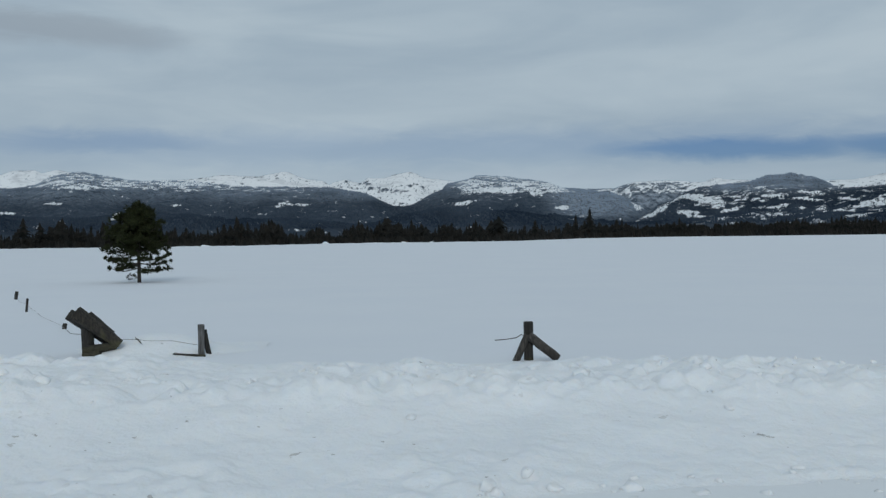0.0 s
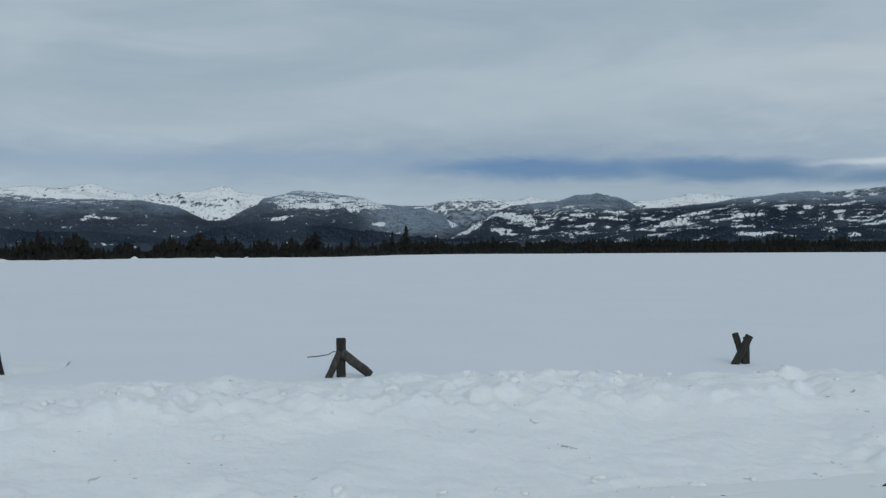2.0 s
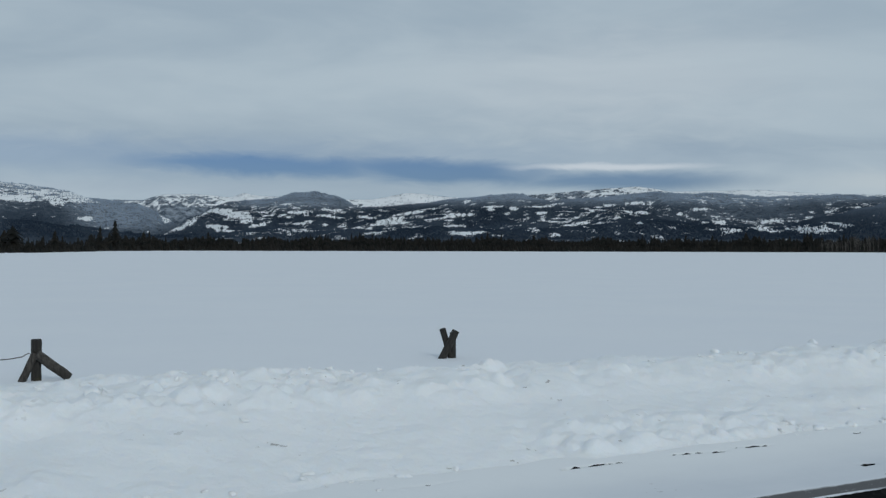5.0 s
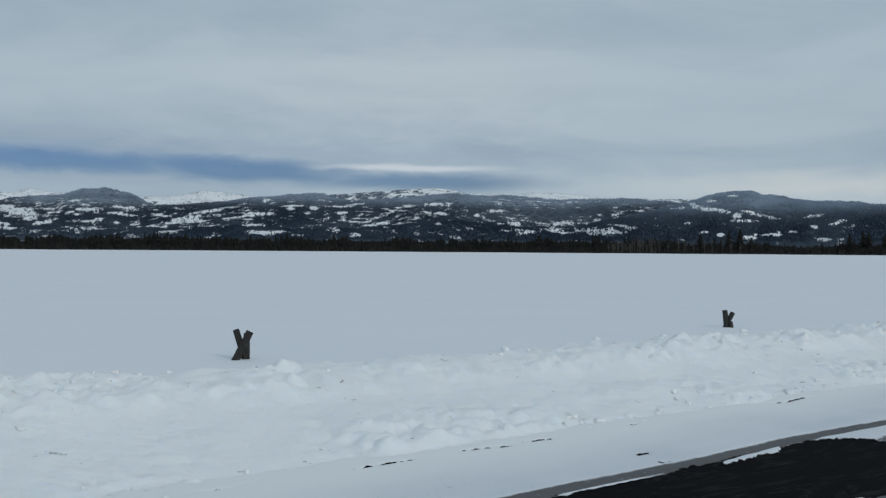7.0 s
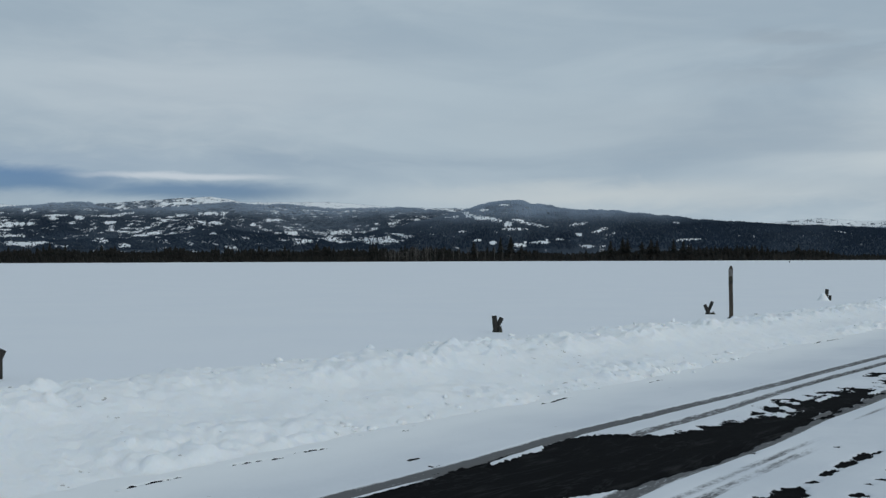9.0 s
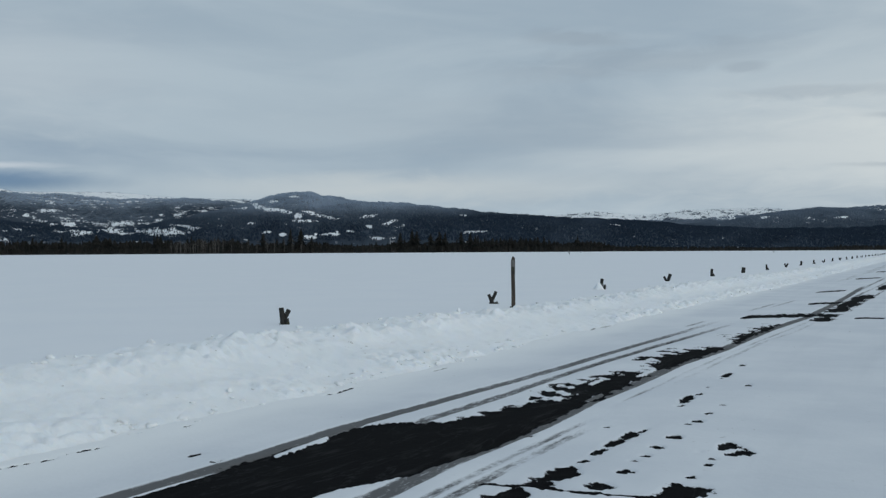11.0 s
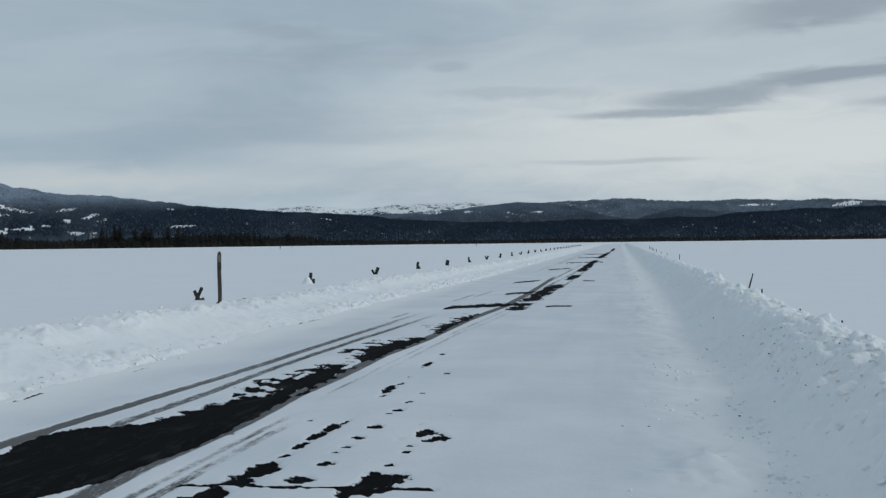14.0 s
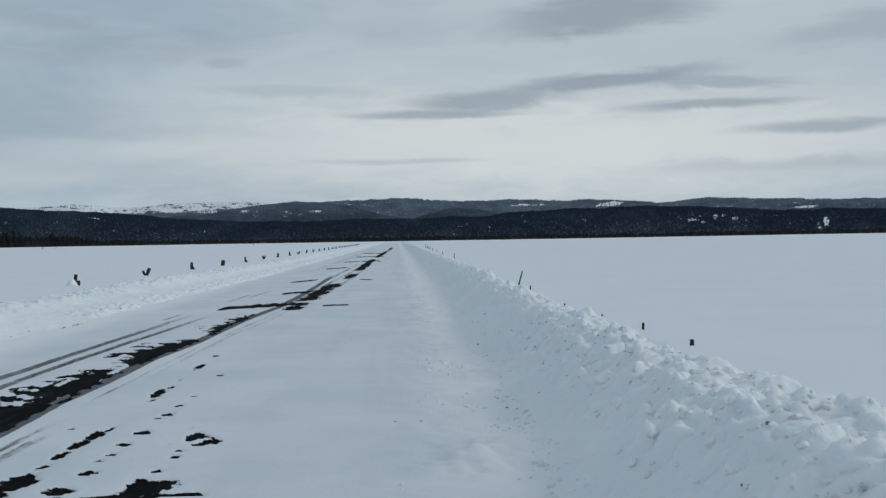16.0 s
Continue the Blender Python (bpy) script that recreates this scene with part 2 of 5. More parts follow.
def road_material():
    m, gr, bsdf = material("snowy_asphalt")
    at = gr.place("Object")
    cover = gr.attribute("cover")
    slush = gr.attribute("slush")
    long = gr.node("ShaderNodeMapping")
    gr.put(long.inputs[0], at)
    long.inputs["Scale"].default_value = (0.5, 2.0, 1)
    lane = gr.node("ShaderNodeMapping")
    gr.put(lane.inputs[0], at)
    lane.inputs["Scale"].default_value = (0.06, 1.4, 1)
    ragged = gr.math("SUBTRACT", gr.noise(at, 9.0, 6, 0.72), 0.5)
    edge = gr.math("ADD", cover, gr.math("MULTIPLY", ragged, 0.80))
    snow_here = gr.step(edge, 0.47, 0.53)
    stone = gr.noise(at, 140.0, 3, 0.6)
    asphalt = gr.mix(gr.step(stone, 0.4, 0.7), (0.006, 0.0065, 0.0075), (0.014, 0.0145, 0.0155))
    dry = gr.noise(long.outputs[0], 2.0, 5, 0.6)
    wisps = gr.math("ABSOLUTE", gr.math("SUBTRACT", gr.noise(long.outputs[0], 0.7, 5, 0.65, 1.2), 0.5))
    asphalt = gr.mix(gr.math("MULTIPLY", gr.math("SUBTRACT", 1.0, gr.step(wisps, 0.0, 0.012)), 0.07), asphalt, (0.16, 0.165, 0.17))
    asphalt = gr.mix(gr.math("MULTIPLY", gr.step(dry, 0.55, 0.74), 0.55), asphalt, (0.045, 0.045, 0.046))
    white = gr.mix(gr.step(gr.noise(at, 0.6, 4), 0.35, 0.65), (0.67, 0.705, 0.755), (0.74, 0.77, 0.81))
    white = gr.mix(gr.math("MULTIPLY", gr.step(gr.noise(lane.outputs[0], 1.0, 5, 0.6), 0.45, 0.7), 0.30), white, (0.57, 0.605, 0.655))
    grit = gr.math("MULTIPLY", gr.step(gr.noise(at, 16.0, 2, 0.5), 0.70, 0.73), gr.step(gr.noise(at, 1.1, 3), 0.56, 0.66))
    white = gr.mix(gr.math("MULTIPLY", grit, 0.55), white, (0.2, 0.19, 0.18))
    white = gr.mix(gr.attribute("clean"), white, (0.855, 0.875, 0.89))
    thin = gr.math("MULTIPLY", slush, gr.math("SUBTRACT", gr.math("ADD", gr.math("MULTIPLY", gr.noise(at, 38.0, 4, 0.75), 1.9), gr.math("MULTIPLY", gr.noise(long.outputs[0], 11.0, 5, 0.75), 3.0)), 1.25))
    thin = gr.step(thin, 0.30, 1.22)
    white = gr.mix(thin, white, (0.120, 0.122, 0.126))
    gr.put(bsdf.inputs["Base Color"], gr.mix(snow_here, asphalt, white))
    gr.put(bsdf.inputs["Roughness"], gr.math("SUBTRACT", 0.95, gr.math("MULTIPLY", snow_here, 0.15)))
    gr.put(bsdf.inputs["Specular IOR Level"], gr.math("ADD", 0.02, gr.math("MULTIPLY", snow_here, 0.15)))
    bump(gr, bsdf, gr.math("ADD", gr.math("MULTIPLY", snow_here, 1.0), gr.math("ADD", gr.math("MULTIPLY", gr.noise(at, 22.0, 4), 0.35), gr.math("MULTIPLY", gr.noise(at, 5.0, 4), 0.6))), 0.4, 0.02)
    return m


def wood_material(name, dark, pale, moss=0.0):
    m, gr, bsdf = material(name)
    at = gr.place("Object", (1, 1, 0.12))
    grain = gr.noise(at, 55.0, 5, 0.65, 0.4)
    blot = gr.noise(gr.place("Object"), 7.0, 4)
    colour = gr.mix(gr.step(grain, 0.35, 0.68), dark, pale)
    colour = gr.mix(gr.math("MULTIPLY", gr.step(blot, 0.45, 0.7), 0.5), colour, tuple(c * 0.55 for c in dark))
    if moss:
        colour = gr.mix(gr.math("MULTIPLY", gr.step(gr.noise(gr.place("Object"), 4.0, 4), 0.5, 0.65), moss), colour, (0.085, 0.08, 0.035))
    gr.put(bsdf.inputs["Base Color"], colour)
    bsdf.inputs["Roughness"].default_value = 0.85
    bump(gr, bsdf, grain, 0.6, 0.008)
    return m


WOOD = wood_material("weathered_grey_wood", (0.024, 0.021, 0.019), (0.078, 0.070, 0.061))
WOOD_OLD = wood_material("mossy_old_wood", (0.012, 0.0112, 0.0105), (0.036, 0.033, 0.029), 0.35)
WOOD_LICHEN = wood_material("lichen_grown_wood", (0.012, 0.0105, 0.009), (0.050, 0.042, 0.032), 0.5)
WOOD_PALE = wood_material("pale_grey_wood", (0.085, 0.08, 0.075), (0.20, 0.19, 0.18))
WOOD_SILVER = wood_material("silvery_wood", (0.050, 0.050, 0.050), (0.135, 0.135, 0.135))
WOOD_STAKE = wood_material("brown_stake_wood", (0.036, 0.028, 0.022), (0.086, 0.065, 0.050))


def plain(name, colour, rough, metal=0.0, grain=30.0, spread=0.3):
    m, gr, bsdf = material(name)
    n = gr.noise(gr.place("Object"), grain, 4)
    gr.put(bsdf.inputs["Base Color"], gr.mix(gr.step(n, 0.3, 0.7), tuple(c * (1 - spread) for c in colour), tuple(c * (1 + spread) for c in colour)))
    bsdf.inputs["Roughness"].default_value, bsdf.inputs["Metallic"].default_value = rough, metal
    return m


WIRE = plain("rusty_wire", (0.10, 0.085, 0.075), 0.6, 0.5)
EARTH = plain("frozen_earth", (0.19, 0.18, 0.175), 0.9, 0.0, 60.0, 0.4)
BARK = wood_material("pine_bark", (0.022, 0.018, 0.015), (0.06, 0.048, 0.038))


def leaf_material(name, dark, pale, island=True):
    m, gr, bsdf = material(name)
    n = gr.node("ShaderNodeNewGeometry").outputs["Random Per Island"] if island else gr.node("ShaderNodeObjectInfo").outputs["Random"]
    gr.put(bsdf.inputs["Base Color"], gr.mix(n, dark, pale))
    bsdf.inputs["Roughness"].default_value = 0.8
    bsdf.inputs["Specular IOR Level"].default_value = 0.15
    return m


NEEDLES = leaf_material("pine_needles", (0.012, 0.017, 0.007), (0.036, 0.042, 0.016))
SPRUCE = leaf_material("spruce_needles", (0.007, 0.0085, 0.008), (0.021, 0.019, 0.016))
TWIGS = leaf_material("bare_twigs", (0.055, 0.05, 0.047), (0.12, 0.11, 0.10))
ROAD_TOP = road_material()


def mountain_material():
    m, gr, bsdf = material("wooded_mountain")
    at = gr.place("Object")
    snow = gr.attribute("snow")
    frost_haze = gr.attribute("frost_haze")
    fine = gr.noise(at, 0.045, 5, 0.75)
    # the woods' blue is distance haze mixed into their base colour
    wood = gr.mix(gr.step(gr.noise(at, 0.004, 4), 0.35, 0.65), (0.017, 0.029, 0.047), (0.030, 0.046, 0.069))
    # pale blue blend: frosted trees, plus haze painted into the colour
    wood = gr.mix(gr.math("MULTIPLY", frost_haze, gr.step(fine, 0.3, 0.7)), wood, (0.34, 0.39, 0.45))
    white = gr.mix(gr.step(fine, 0.55, 0.8), (0.84, 0.86, 0.88), (0.60, 0.63, 0.66))
    crag = gr.noise(gr.place("Object", (1, 1, 3)), 0.011, 5, 0.7, 0.5)
    white = gr.mix(gr.math("MULTIPLY", gr.step(crag, 0.50, 0.66), 0.45), white, (0.42, 0.44, 0.47))
    here = gr.step(gr.math("ADD", snow, gr.math("MULTIPLY", gr.math("SUBTRACT", fine, 0.5), 1.15)), 0.38, 0.62)
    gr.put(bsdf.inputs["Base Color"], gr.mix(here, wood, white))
    bsdf.inputs["Roughness"].default_value = 0.9
    bsdf.inputs["Specular IOR Level"].default_value = 0.1
    return m


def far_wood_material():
    m, gr, bsdf = material("haze_tinted_conifers")
    frost_haze = gr.attribute("frost_haze")
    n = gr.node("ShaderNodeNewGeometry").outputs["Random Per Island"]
    # conifer green shifted to blue, painting in the haze of distance
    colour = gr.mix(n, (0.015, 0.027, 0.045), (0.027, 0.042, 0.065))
    # blend towards pale blue: frosted crowns, and haze put into the colour
    gr.put(bsdf.inputs["Base Color"], gr.mix(frost_haze, colour, (0.265, 0.33, 0.415)))
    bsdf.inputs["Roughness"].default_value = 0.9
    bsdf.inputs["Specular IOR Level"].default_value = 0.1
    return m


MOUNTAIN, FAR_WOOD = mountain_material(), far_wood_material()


# ---- mesh helpers ----
def part(name, bm, mat, parent=None, label="", shade=False):
    """Links a bmesh as one mesh object, under parent if there is one."""
    me = bpy.data.meshes.new(name)
    bm.to_mesh(me)
    bm.free()
    me.materials.append(mat)
    if shade:
        me.polygons.foreach_set("use_smooth", [True] * len(me.polygons))
    ob = new(name, me)
    ob.parent = parent
    return tagged(ob, label)


def thing(name, at, label, category, group="", kind="", turn=0.0):
    ob = new(name)
    ob.matrix_basis = pose(*at, 0, 0, turn)
    ob.empty_display_size = 0.2
    return tagged(ob, label, category, group, kind)


def sheet(name, xs, ys, zs, mat, attributes=()):
    """A grid mesh: xs, ys, zs are arrays of one shape (rows, columns)."""
    rows, cols = zs.shape
    me = bpy.data.meshes.new(name)
    me.vertices.add(rows * cols)
    me.vertices.foreach_set("co", np.stack([xs, ys, zs], -1).reshape(-1).astype(np.float32))
    i = np.arange((rows - 1) * (cols - 1))
    a = i // (cols - 1) * cols + i % (cols - 1)
    quads = np.stack([a, a + 1, a + cols + 1, a + cols], 1)
    raise_mesh(me, quads, mat, attributes, True)
    return new(name, me)


def raise_mesh(me, faces, mat, attributes=(), shade=False):
    count, sides = faces.shape
    me.loops.add(count * sides)
    me.loops.foreach_set("vertex_index", faces.reshape(-1).astype(np.int32))
    me.polygons.add(count)
    me.polygons.foreach_set("loop_start", np.arange(0, count * sides, sides, dtype=np.int32))
    me.polygons.foreach_set("use_smooth", np.full(count, shade))
    for key, values in attributes:
        me.attributes.new(key, "FLOAT", "POINT").data.foreach_set("value", np.asarray(values, np.float32).reshape(-1))
    me.materials.append(mat)
    me.update(calc_edges=True)


def soup(name, co, faces, mat, attributes=(), shade=False):
    me = bpy.data.meshes.new(name)
    me.vertices.add(len(co))
    me.vertices.foreach_set("co", np.asarray(co, np.float32).reshape(-1))
    raise_mesh(me, np.asarray(faces), mat, attributes, shade)
    return new(name, me)


# ---- the lie of the land ----
def toe_left(x):
    return 6.23 - 0.12 * smooth(3.5, 1.0, x) - 0.35 * smooth(2, 12, x) - 0.5 * smooth(22, 50, x) + 0.10 * (fbm(x * 0.5, 0 * x, 3, 5) - 0.5) * 2


def field_level(x, y):
    r, b = np.hypot(x, y), np.degrees(np.arctan2(x, y))
    z = 0.40 - 0.13 * smooth(14, 27, x) - 0.07 * smooth(45, 65, x) + 0.005 * (fbm(x * 0.06, y * 0.06, 3, 11) - 0.5) * smooth(6, 30, r)
    z = z - 0.065 * np.exp(-((x - 19) / 6.5) ** 2) * (y > 0)
    z = z - 0.035 * np.exp(-((x - 14.4 - 0.12 * (y + 5)) / 0.7) ** 2) * smooth(-4.0, -5.0, y)
    z = z + 0.055 * np.exp(-((x + 2.3) / 2.2) ** 2 - ((y - 10.4) / 1.3) ** 2)
    z = z + smooth(97, 116, b) * smooth(60, 700, r) * 0.6 - smooth(300, 600, r) * 0.25
    return z


def ground_level(x, y):
    dug = smooth(8.3, 7.2, y) * smooth(-3.0, -2.6, y) * smooth(420, 380, x)
    return field_level(x, y) * (1 - dug) - 0.06 * dug


def spread(lo, hi, fine, reach, grow=1.12):
    out = list(np.arange(lo, hi, fine))
    for sign, end in ((-1, lo), (1, hi)):
        step_, at, more = fine, end, []
        while abs(at - end) < reach:
            step_ *= grow
            at += sign * step_
            more.append(at)
        out = more[::-1] + out if sign < 0 else out + more
    return np.array(out)


gx, gy = np.meshgrid(spread(-12, 45, 0.35, 4800), spread(-9, 34, 0.35, 4800))
tagged(sheet("ground", gx, gy, ground_level(gx, gy), SNOW_FIELD), "smooth untrodden snow over a wide flat field", "snow field", kind="structure")

# ---- the road: thin packed snow, worn through to wet asphalt along the wheel lines ----
rx, ry = np.meshgrid(np.concatenate([np.arange(-8, 4, 0.2), np.arange(4, 16, 0.05), np.arange(16, 30, 0.09), np.arange(30, 60, 0.2), np.arange(60, 400, 1.8)]),
                     np.concatenate([np.arange(-2.6, 0.6, 0.05), np.arange(0.6, 4.8, 0.026), np.arange(4.8, 5.6, 0.05), np.arange(5.6, 6.05, 0.022), np.arange(6.05, 7.2, 0.05)]))


def band(y, lo, hi, soft_):
    return smooth(lo - soft_, lo + soft_, y) * (1 - smooth(hi - soft_, hi + soft_, y))


# thawed spots on the near lane, wheel line by wheel line: place, half lengths along and across
SPOTS_MIDDLE = (
    (6.5, 2.24, 0.34, 0.13), (7.05, 2.15, 0.42, 0.13), (7.36, 2.14, 0.22, 0.07), (7.72, 2.11, 0.14, 0.045), (8.05, 2.12, 0.10, 0.04),
    (8.45, 2.115, 0.32, 0.05), (8.8, 2.09, 0.36, 0.06), (9.22, 2.04, 0.14, 0.035), (10.81, 2.06, 0.12, 0.04), (11.23, 2.11, 0.3, 0.06),
    (11.7, 2.06, 0.1, 0.03), (12.3, 2.1, 0.12, 0.03), (13.54, 2.11, 0.3, 0.05), (14.8, 2.12, 0.25, 0.05), (8.56, 2.85, 0.06, 0.03),
    (9.26, 2.38, 0.05, 0.03), (8.41, 2.69, 0.06, 0.03), (6.75, 4.95, 0.1, 0.025))
SPOTS_INNER = (
    (7, 1.8, 0.14, 0.13), (7.52, 1.74, 0.1, 0.06), (7.91, 1.77, 0.05, 0.03), (8.11, 1.74, 0.06, 0.04), (8.5, 1.75, 0.11, 0.06),
    (9, 1.73, 0.14, 0.06), (9.9, 1.72, 0.13, 0.05), (9.7, 1.75, 0.07, 0.04), (10.4, 1.71, 0.12, 0.04), (11.04, 1.68, 0.11, 0.035),
    (12.69, 1.7, 0.16, 0.04))
SPOTS_OUTER = (
    (6.98, 1.22, 0.32, 0.15), (6.68, 1.30, 0.32, 0.12), (6.4, 1.28, 0.32, 0.08), (6.93, 1.74, 0.10, 0.08), (7.49, 1.26, 0.07, 0.04),
    (7.99, 1.24, 0.06, 0.03), (8.2, 1.25, 0.05, 0.03), (8.46, 1.39, 0.06, 0.03), (8.90, 1.25, 0.27, 0.065), (8.64, 1.24, 0.22, 0.05),
    (8.62, 1.09, 0.29, 0.085), (8.45, 1.14, 0.12, 0.06), (8.76, 1.17, 0.24, 0.06))


def track(x, y, places, half, soft_=0.02, wander=0.0):
    """1 along a line through (x, y) places, with that half width and soft edges."""
    middle = np.interp(x, [p[0] for p in places], [p[1] for p in places])
    middle = middle + wander * (fbm(x * 0.9, 0 * x, 3, 57) - 0.5) * 2
    off = np.abs(y - middle)
    return 1 - smooth(half - soft_, half + soft_, off)


def road_wear(x, y):
    """How bare the asphalt is, 0 to 1, and how slushy the snow."""
    jag = (fbm(x * 5.5, y * 5.5, 4, 21, 0.62) - 0.5) * 2.2
    torn = (fbm(x * 2.6, y * 3.6, 5, 25, 0.72) - 0.5) * 2.6
    tooth = (fbm(x * 9.0, y * 9.0, 3, 29, 0.7) - 0.5) * 2.4
    # the long bare strip beside the far wheel line, whole near by
    upper = np.interp(x, (8.3, 8.55, 8.75, 8.9, 9.02, 9.54, 10.2, 11.0), (4.46, 4.38, 4.22, 4.02, 3.80, 3.70, 3.55, 3.40))
    comb = np.sin(x * 14.0 + 9.0 * (fbm(x * 0.8, y * 1.2, 2, 31) - 0.5) - 4.0 * y)
    lower = np.interp(x, (5.4, 5.85, 6.1, 6.47, 6.75, 7.0, 8.1, 9.5, 11, 13.4, 14.6, 17, 21), (3.52, 3.40, 3.35, 3.22, 3.10, 3.12, 2.96, 2.99, 3.03, 3.05, 2.96, 2.80, 2.72))
    ragged = 0.04 + 0.10 * smooth(8.3, 9.2, x)
    inside = np.minimum((upper - y) / ragged, (y - lower + 0.015) / 0.04)
    bare = np.clip(0.56 + 0.35 * inside, 0, 1.25) + (jag * 0.3 + (torn * 0.30 + tooth * 0.12) * smooth(8, 9, x)) * (np.abs(inside) < 4)
    bare = bare + 0.13 * comb * smooth(8.9, 9.3, x) * smooth(-2.4, -0.4, inside) * smooth(2.0, 0.3, inside)
    bare = bare * band(x, -7.2, 10.9, 0.2)
    # then in torn lobes along the same line
    for lo, hi, top, tip in ((10.3, 13.6, 3.62, 12.0), (13.7, 17.5, 3.52, 15.6), (18.2, 21.2, 3.14, 20.0), (20.6, 23.2, 2.86, 22.0)):
        crest = lower + (top - lower) * np.clip(1 - np.abs(x - tip) / np.where(x < tip, tip - lo, hi - tip), 0, 1) ** 0.36
        deep = np.minimum((crest - y) / 0.22, (y - lower + 0.02) / 0.06)
        here = np.clip(0.5 + 0.30 * deep, 0, 0.95) + torn * 0.80 * smooth(-4.0, -0.5, deep) * (0.55 + 0.45 * smooth(1.2, -0.6, deep))
        here = here + (0.17 * comb + 0.10 * tooth) * smooth(-2.6, -0.6, deep) * smooth(1.6, 0.2, deep)
        bare = np.maximum(bare, here * band(x, lo - 0.1, hi + 0.1, 0.18))
    # beyond the crack it is set over towards the near lane
    middle = 2.02 - 0.42 * smooth(28, 48, x) - 0.9 * smooth(60, 180, x)
    gate = np.maximum.reduce([band(x, 24.1, 27.0, 0.4) * 0.95, band(x, 27.8, 38.5, 1.6), band(x, 42.8, 49.0, 1.4), band(x, 53, 84, 3), band(x, 92, 140, 3), band(x, 150, 200, 3)])
    far = 1.05 + (fbm(x * 0.5, 0 * y, 3, 27) - 0.5) * 0.8 - (np.abs(y - middle) / (0.26 - 0.05 * smooth(36, 44, x) + 0.03 * smooth(50, 60, x))) ** 2 * 0.5 + torn * 0.7
    bare = np.maximum(bare, far * gate * (np.abs(y - middle) < 0.6))
    # slivers of snow left on it
    for px, sx, py, sy in ((5.85, 0.60, 4.43, 0.024), (7.42, 0.34, 4.36, 0.045), (7.72, 0.14, 4.41, 0.035), (7.02, 0.10, 4.34, 0.03), (11.1, 0.30, 3.07, 0.03), (12.3, 0.25, 3.42, 0.03), (13.3, 0.3, 3.10, 0.03)):
        bare = bare - 1.3 * np.exp(-((x - px) / sx) ** 4 - ((y - py - 0.04 * jag) / sy) ** 2)
    for px, py, sx, sy in SPOTS_MIDDLE + SPOTS_INNER + SPOTS_OUTER:
        reach = sx * (0.68 if sx < 0.3 else 0.95)
        q = (((x - px) / reach) ** 2 + ((y - py) / sy) ** 2) * 1.25
        bare = np.maximum(bare, np.exp(-q * 0.62) + (jag * 0.8 + tooth * 0.55) * np.exp(-q * 0.34))
    # thermal cracks across the road: where they start and end, half width, bow
    for x0, y0, x1, y1, half, bow in ((6.76, 2.58, 6.81, 0.80, 0.045, 0.03), (25.0, 3.80, 26.6, 2.20, 0.85, 0.35), (25.55, 1.42, 25.8, 0.78, 0.36, 0.1), (31.6, 3.05, 32.7, 2.25, 0.75, 0.5),
                                      (39.8, 3.65, 42.2, 2.80, 0.9, 0.8), (42.0, 1.10, 41.5, 0.60, 0.55, 0.0), (57.5, 3.5, 60.5, 2.4, 1.3, 2.0), (75, 3.4, 77, 0.8, 1.5, 3.0), (96, 3.4, 98, 0.8, 2.0, 3.0), (122, 3.6, 120, 1.2, 3.0, 3.0)):
        t = np.clip((y - y0) / (y1 - y0), 0, 1)
        off = x - x0 - (x1 - x0) * t - bow * (fbm(0 * x, y * 1.6, 3, 51) - 0.5) * 2
        lo, hi = min(y0, y1), max(y0, y1)
        bare = np.maximum(bare, 1.0 * np.exp(-(off / half) ** 2) * band(y, lo, hi, 0.06) + jag * 0.45 * np.exp(-(off / half / 1.6) ** 2) * band(y, lo, hi, 0.1))
    # dashes of the seam along the bank's foot
    for px, half, py in ((4.80, 0.05, 5.935), (5.07, 0.15, 5.905), (5.90, 0.14, 5.915), (6.15, 0.07, 5.88), (6.40, 0.035, 5.915), (6.60, 0.12, 5.872), (10.44, 0.38, 5.797), (12.78, 0.19, 5.695), (20.5, 0.5, 5.91), (21.3, 0.35, 5.86), (3.65, 0.06, 5.955), (6.63, 0.06, 4.645), (7.83, 0.05, 5.873), (4.48, 0.04, 6.25)):
        q = np.abs(x - px) / (half * 1.25)
        bare = np.maximum(bare, 1.0 * np.exp(-q ** 4) * np.exp(-((y - py - 0.02 * np.sin(x * 9) + 0.02 * jag) / 0.030) ** 2))
    # asphalt showing in the second wheel track
    second = ((8.9, 4.05), (10.9, 3.98), (12, 4.01), (14.2, 3.98), (17, 3.88), (19, 3.76), (23, 3.62))
    bare = np.maximum(bare, (0.45 + 0.5 * torn) * track(x, y, second, 0.05, 0.04) * band(x, 12.6, 19, 0.6))
    # slush: the two far wheel tracks, the wet rim of the bare strip, faint double lines on the near lane
    first = ((-7, 4.53), (5.4, 4.535), (7, 4.49), (8.2, 4.54), (9.5, 4.47), (11.6, 4.37), (13.7, 4.29), (16.4, 4.24), (20, 4.12), (25.7, 4.03), (32, 3.9))
    slush = (1.0 + 0.75 * smooth(11, 8, x)) * track(x, y, first, 0.085, 0.02, 0.012) * band(x, -7, 22, 5)
    slush = np.maximum(slush, 0.95 * track(x, y, second, 0.075, 0.025, 0.012) * smooth(8.5, 9.0, x) * (1 - smooth(18, 26, x)))
    rim = ((-6, 3.06), (5.3, 3.04), (6.2, 2.99), (7.2, 3.02), (8.1, 2.98), (9.1, 2.94), (10.7, 2.99), (12.6, 2.94), (14.5, 2.95), (16.8, 2.78), (21, 2.70), (25.5, 2.42), (33, 2.36), (45, 2.45))
    slush = np.maximum(slush, 1.30 * track(x, y, rim, 0.10, 0.03, 0.01) * band(x, -6, 46, 4))
    faint = 0.45 + 0.9 * fbm(x * 1.3, y * 7, 3, 61)
